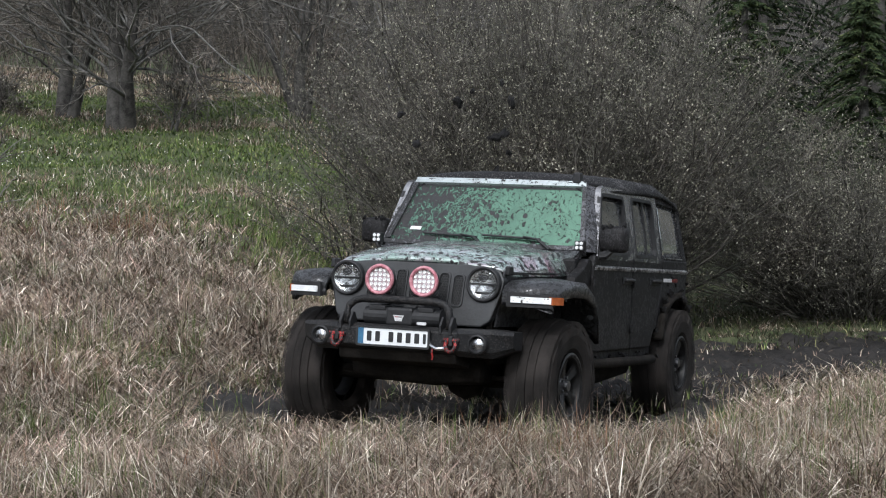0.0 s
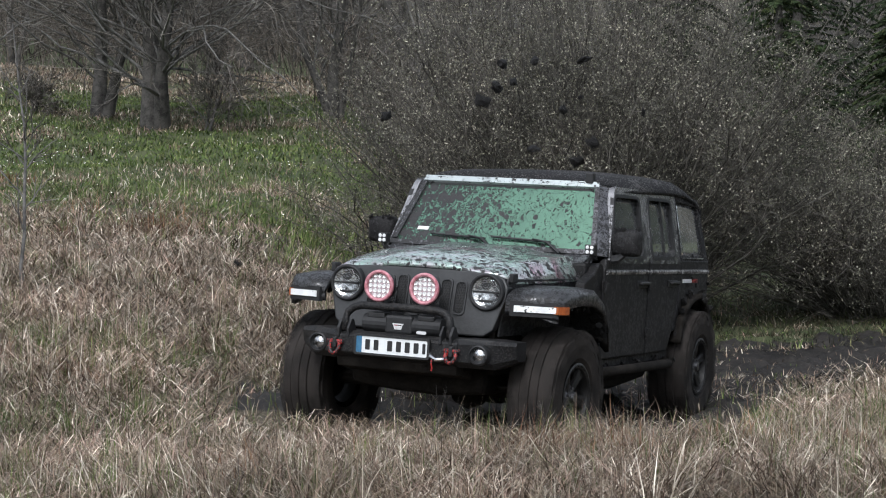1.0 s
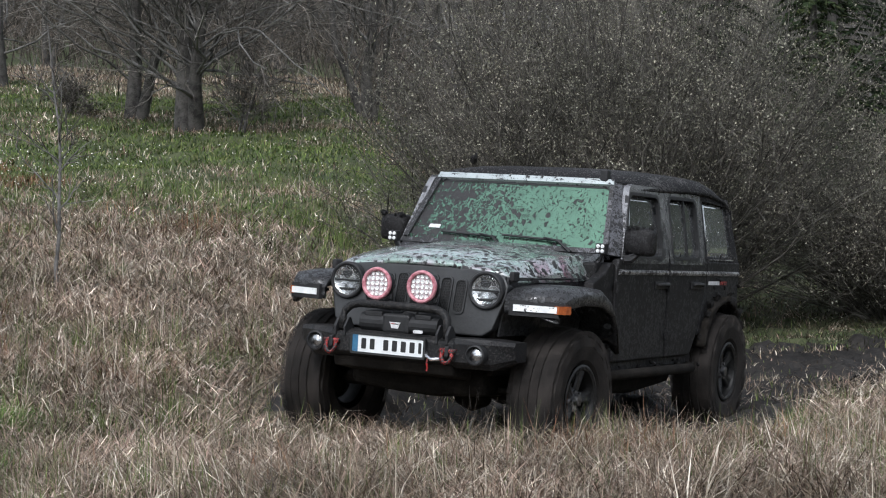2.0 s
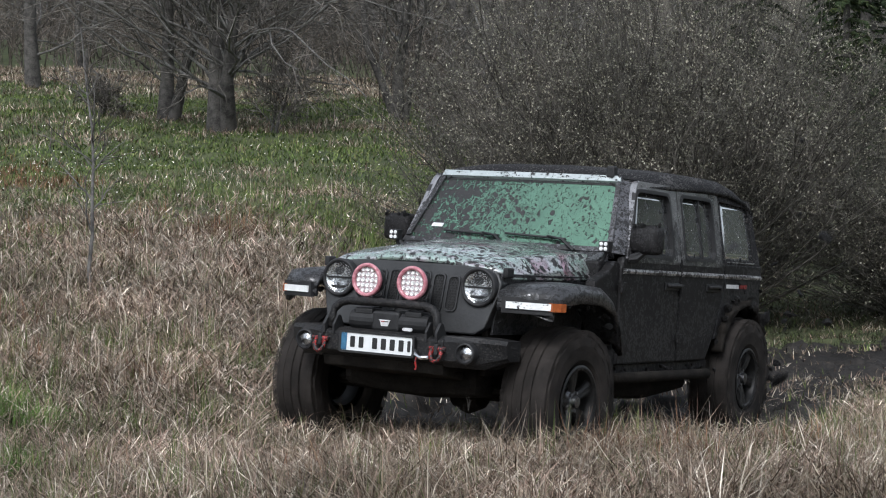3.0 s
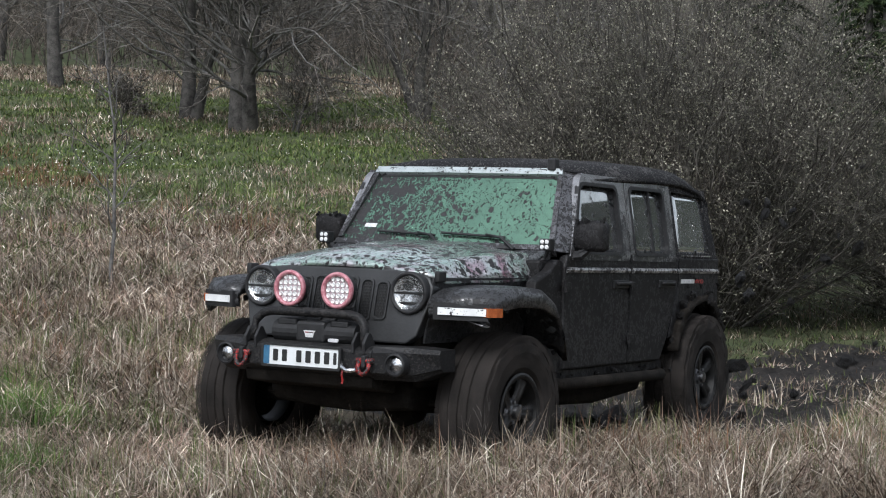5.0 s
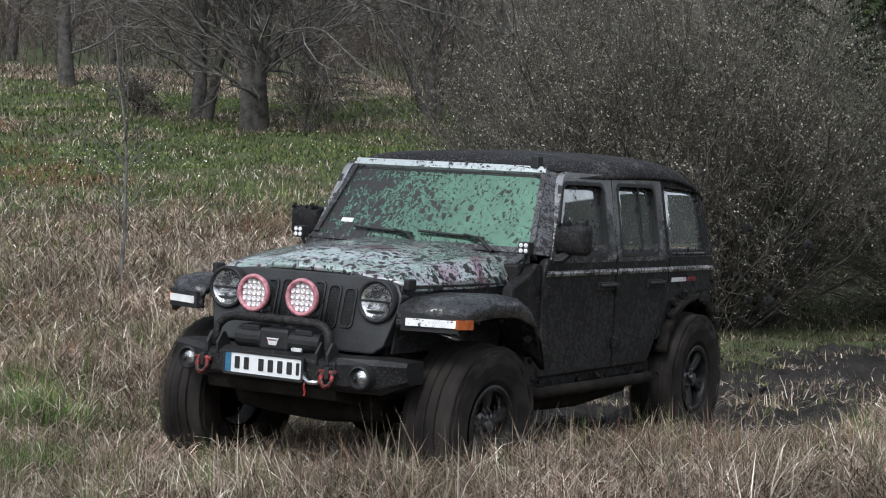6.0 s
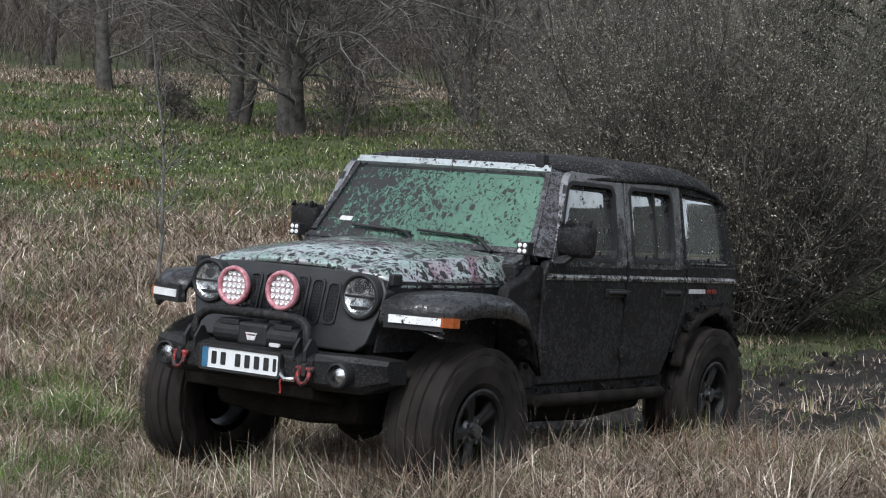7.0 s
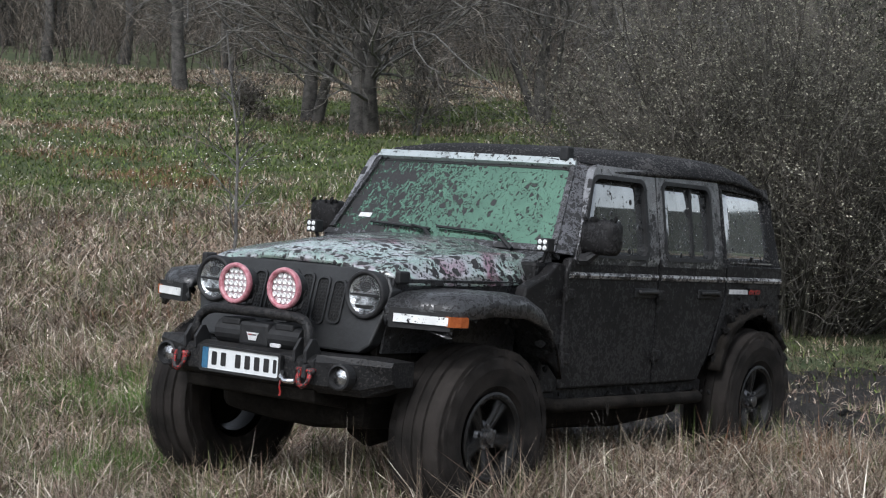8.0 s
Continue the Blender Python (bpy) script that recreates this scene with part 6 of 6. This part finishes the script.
def build_clods():
    rng = random.Random(31)
    shapes = [clod_mesh(k, (1.2, 1.5, 1.1, 1.4, 1.8, 0.9)[k]) for k in range(6)]
    # bursts: how many, first and last launch, side of the car, speed up, speed back, size
    bursts = ((44, -0.85, 0.2, -1, (6.9, 8.6), (-0.7, 0.6), (0.024, 0.065)), (24, 0.2, 1.5, -1, (5.6, 7.7), (-0.9, 0.5), (0.02, 0.06)), (10, 0.0, 1.8, 1, (1.5, 4.0), (0.3, 2.0), (0.015, 0.04)),
              (88, 2.4, 4.2, 1, (4.4, 8.2), (0.5, 3.0), (0.012, 0.045)), (66, 2.6, 4.1, 1, (3.8, 6.0), (0.4, 2.0), (0.016, 0.052)), (30, 4.1, 5.4, 1, (3.9, 7.0), (0.4, 2.5), (0.02, 0.055)),
              (22, 5.3, 7.5, 1, (3.5, 6.2), (0.2, 2.2), (0.014, 0.042)), (10, 6.0, 7.6, -1, (3.8, 5.6), (-0.8, 0.6), (0.012, 0.03)))
    for count, first, last, side, ups, backs, sizes in bursts:
        for _ in range(count):
            t0 = rng.uniform(first, last)
            _, cx, cy, cz, yaw, nose, lean = car_at(max(t0, 0.0))
            fx, fy = math.cos(radians(yaw)), math.sin(radians(yaw))
            off, lat = REAR_AXLE - 0.35, side * 0.83 + rng.uniform(-0.15, 0.15)
            x0, y0 = cx + fx * off - fy * lat, cy + fy * off + fx * lat
            z0 = float(height(x0, y0)) - 0.6
            back, up, across = rng.uniform(*backs), rng.uniform(*ups), rng.gauss(0.25 * side, 0.55)
            vx, vy = -fx * back - fy * across, -fy * back + fx * across
            size = rng.uniform(*sizes) * rng.choice((0.7, 1.0, 1.0))
            flight = 0.05
            while flight < 2.5 and (flight < 0.25 or z0 + up * flight - 4.905 * flight * flight > float(height(x0 + vx * flight, y0 + vy * flight)) - 0.5):
                flight += 0.02
            ob = new("mud_clod", rng.choice(shapes))
            ob.scale = (size, size * rng.uniform(0.7, 1.2), size * rng.uniform(0.8, 1.3))
            tagged(ob, "wet black lump of mud thrown up by a wheel", "mud clod", group="flying mud")
            spin = [rng.uniform(-300, 300) for _ in range(3)]
            rows = []
            def at(q):
                return pose(x0 + vx * q, y0 + vy * q, z0 + up * q - 4.905 * q * q, spin[0] * q, spin[1] * q, spin[2] * q)
            if t0 > 0.0:
                rows.append((0.0, at(0.0)))
            n = max(3, int(flight / 0.1) + 1)
            for k in range(n + 1):
                t = t0 + flight * k / n
                if (t > 0.02 or (k == 0 and t >= 0)) and t < 7.98:
                    rows.append((t, at(flight * k / n)))
            if t0 <= 0.0:
                rows.insert(0, (0.0, at(min(-t0, flight))))
            rows.append((8.0, at(min(flight, 8.0 - t0))))
            clean = []
            for t, m in rows:
                if not clean or t - clean[-1][0] > 0.04:
                    clean.append((t, m))
            if clean[-1][0] < 8.0:
                clean[-1] = (8.0, at(min(flight, 8.0 - t0)))
            CLODS.append((ob, clean))


build_clods()


def build_caked_mud():
    """Lumps of mud stuck to the flares, the sills, the tail and the windscreen's corner; they ride with the car."""
    rng = random.Random(77)
    shapes = [clod_mesh(20 + k, (1.0, 1.4, 0.8, 1.7)[k]) for k in range(4)]
    spots = []
    for s in (-1, 1):
        for k in range(26):
            t = rng.random()
            x = 0.30 - 0.94 * t
            z = 0.875 - 0.27 * max(0.0, (t - 0.6) / 0.4) ** 1.5
            spots.append((x, s * (1.01 + rng.uniform(-0.05, 0.02) - 0.04 * max(0, t - 0.6)), z + rng.uniform(-0.03, 0.02), rng.uniform(0.008, 0.024)))
        for k in range(34):
            a = radians(rng.uniform(15, 168))
            r = rng.uniform(0.41, 0.50)
            spots.append((REAR_AXLE + r * math.cos(a) * 1.06, s * rng.uniform(0.89, 0.95), 0.46 + r * math.sin(a), rng.uniform(0.01, 0.034)))
        for k in range(22):
            spots.append((rng.uniform(-2.6, -0.7), s * rng.uniform(0.86, 0.94), rng.uniform(0.37, 0.45), rng.uniform(0.008, 0.024)))
        for k in range(14):
            spots.append((rng.uniform(-3.60, -2.95), s * 0.892, rng.uniform(0.85, 1.08), rng.uniform(0.006, 0.018)))
        for k in range(12):
            spots.append((rng.uniform(-1.06, -0.995), s * (0.985 + rng.uniform(-0.09, 0.09)), 1.425 + rng.uniform(-0.012, 0.004), rng.uniform(0.006, 0.016)))
    for k in range(30):
        spots.append((rng.uniform(-3.80, -3.62), rng.uniform(-0.8, 0.86), rng.uniform(0.52, 0.70), rng.uniform(0.012, 0.04)))
    for x, y, z, size in spots:
        lump = new("mud_lump", rng.choice(shapes))
        lump.parent = CAR
        lump.matrix_basis = pose(x, y, z, rng.uniform(0, 360), rng.uniform(0, 360), rng.uniform(0, 360))
        lump.scale = (size, size * rng.uniform(0.5, 0.9), size)


build_caked_mud()


def motions():
    """The car ploughs on; its wheels spin far faster than it moves."""
    walk(CAR, [(t, pose(x, y, z, 0, 0, yaw) @ pose(0, 0, 0, lean, -nose, 0)) for t, x, y, z, yaw, nose, lean in DRIVE])
    for k, (w, x, y, z, steer) in enumerate(WHEELS):
        walk(w, [(i / 15, pose(x, y, z, 0, 0, steer) @ pose(0, 0, 0, 0, 83 * i + 17 * k, 0)) for i in range(121)])
    for clod, rows in CLODS:
        walk(clod, rows)


motions()
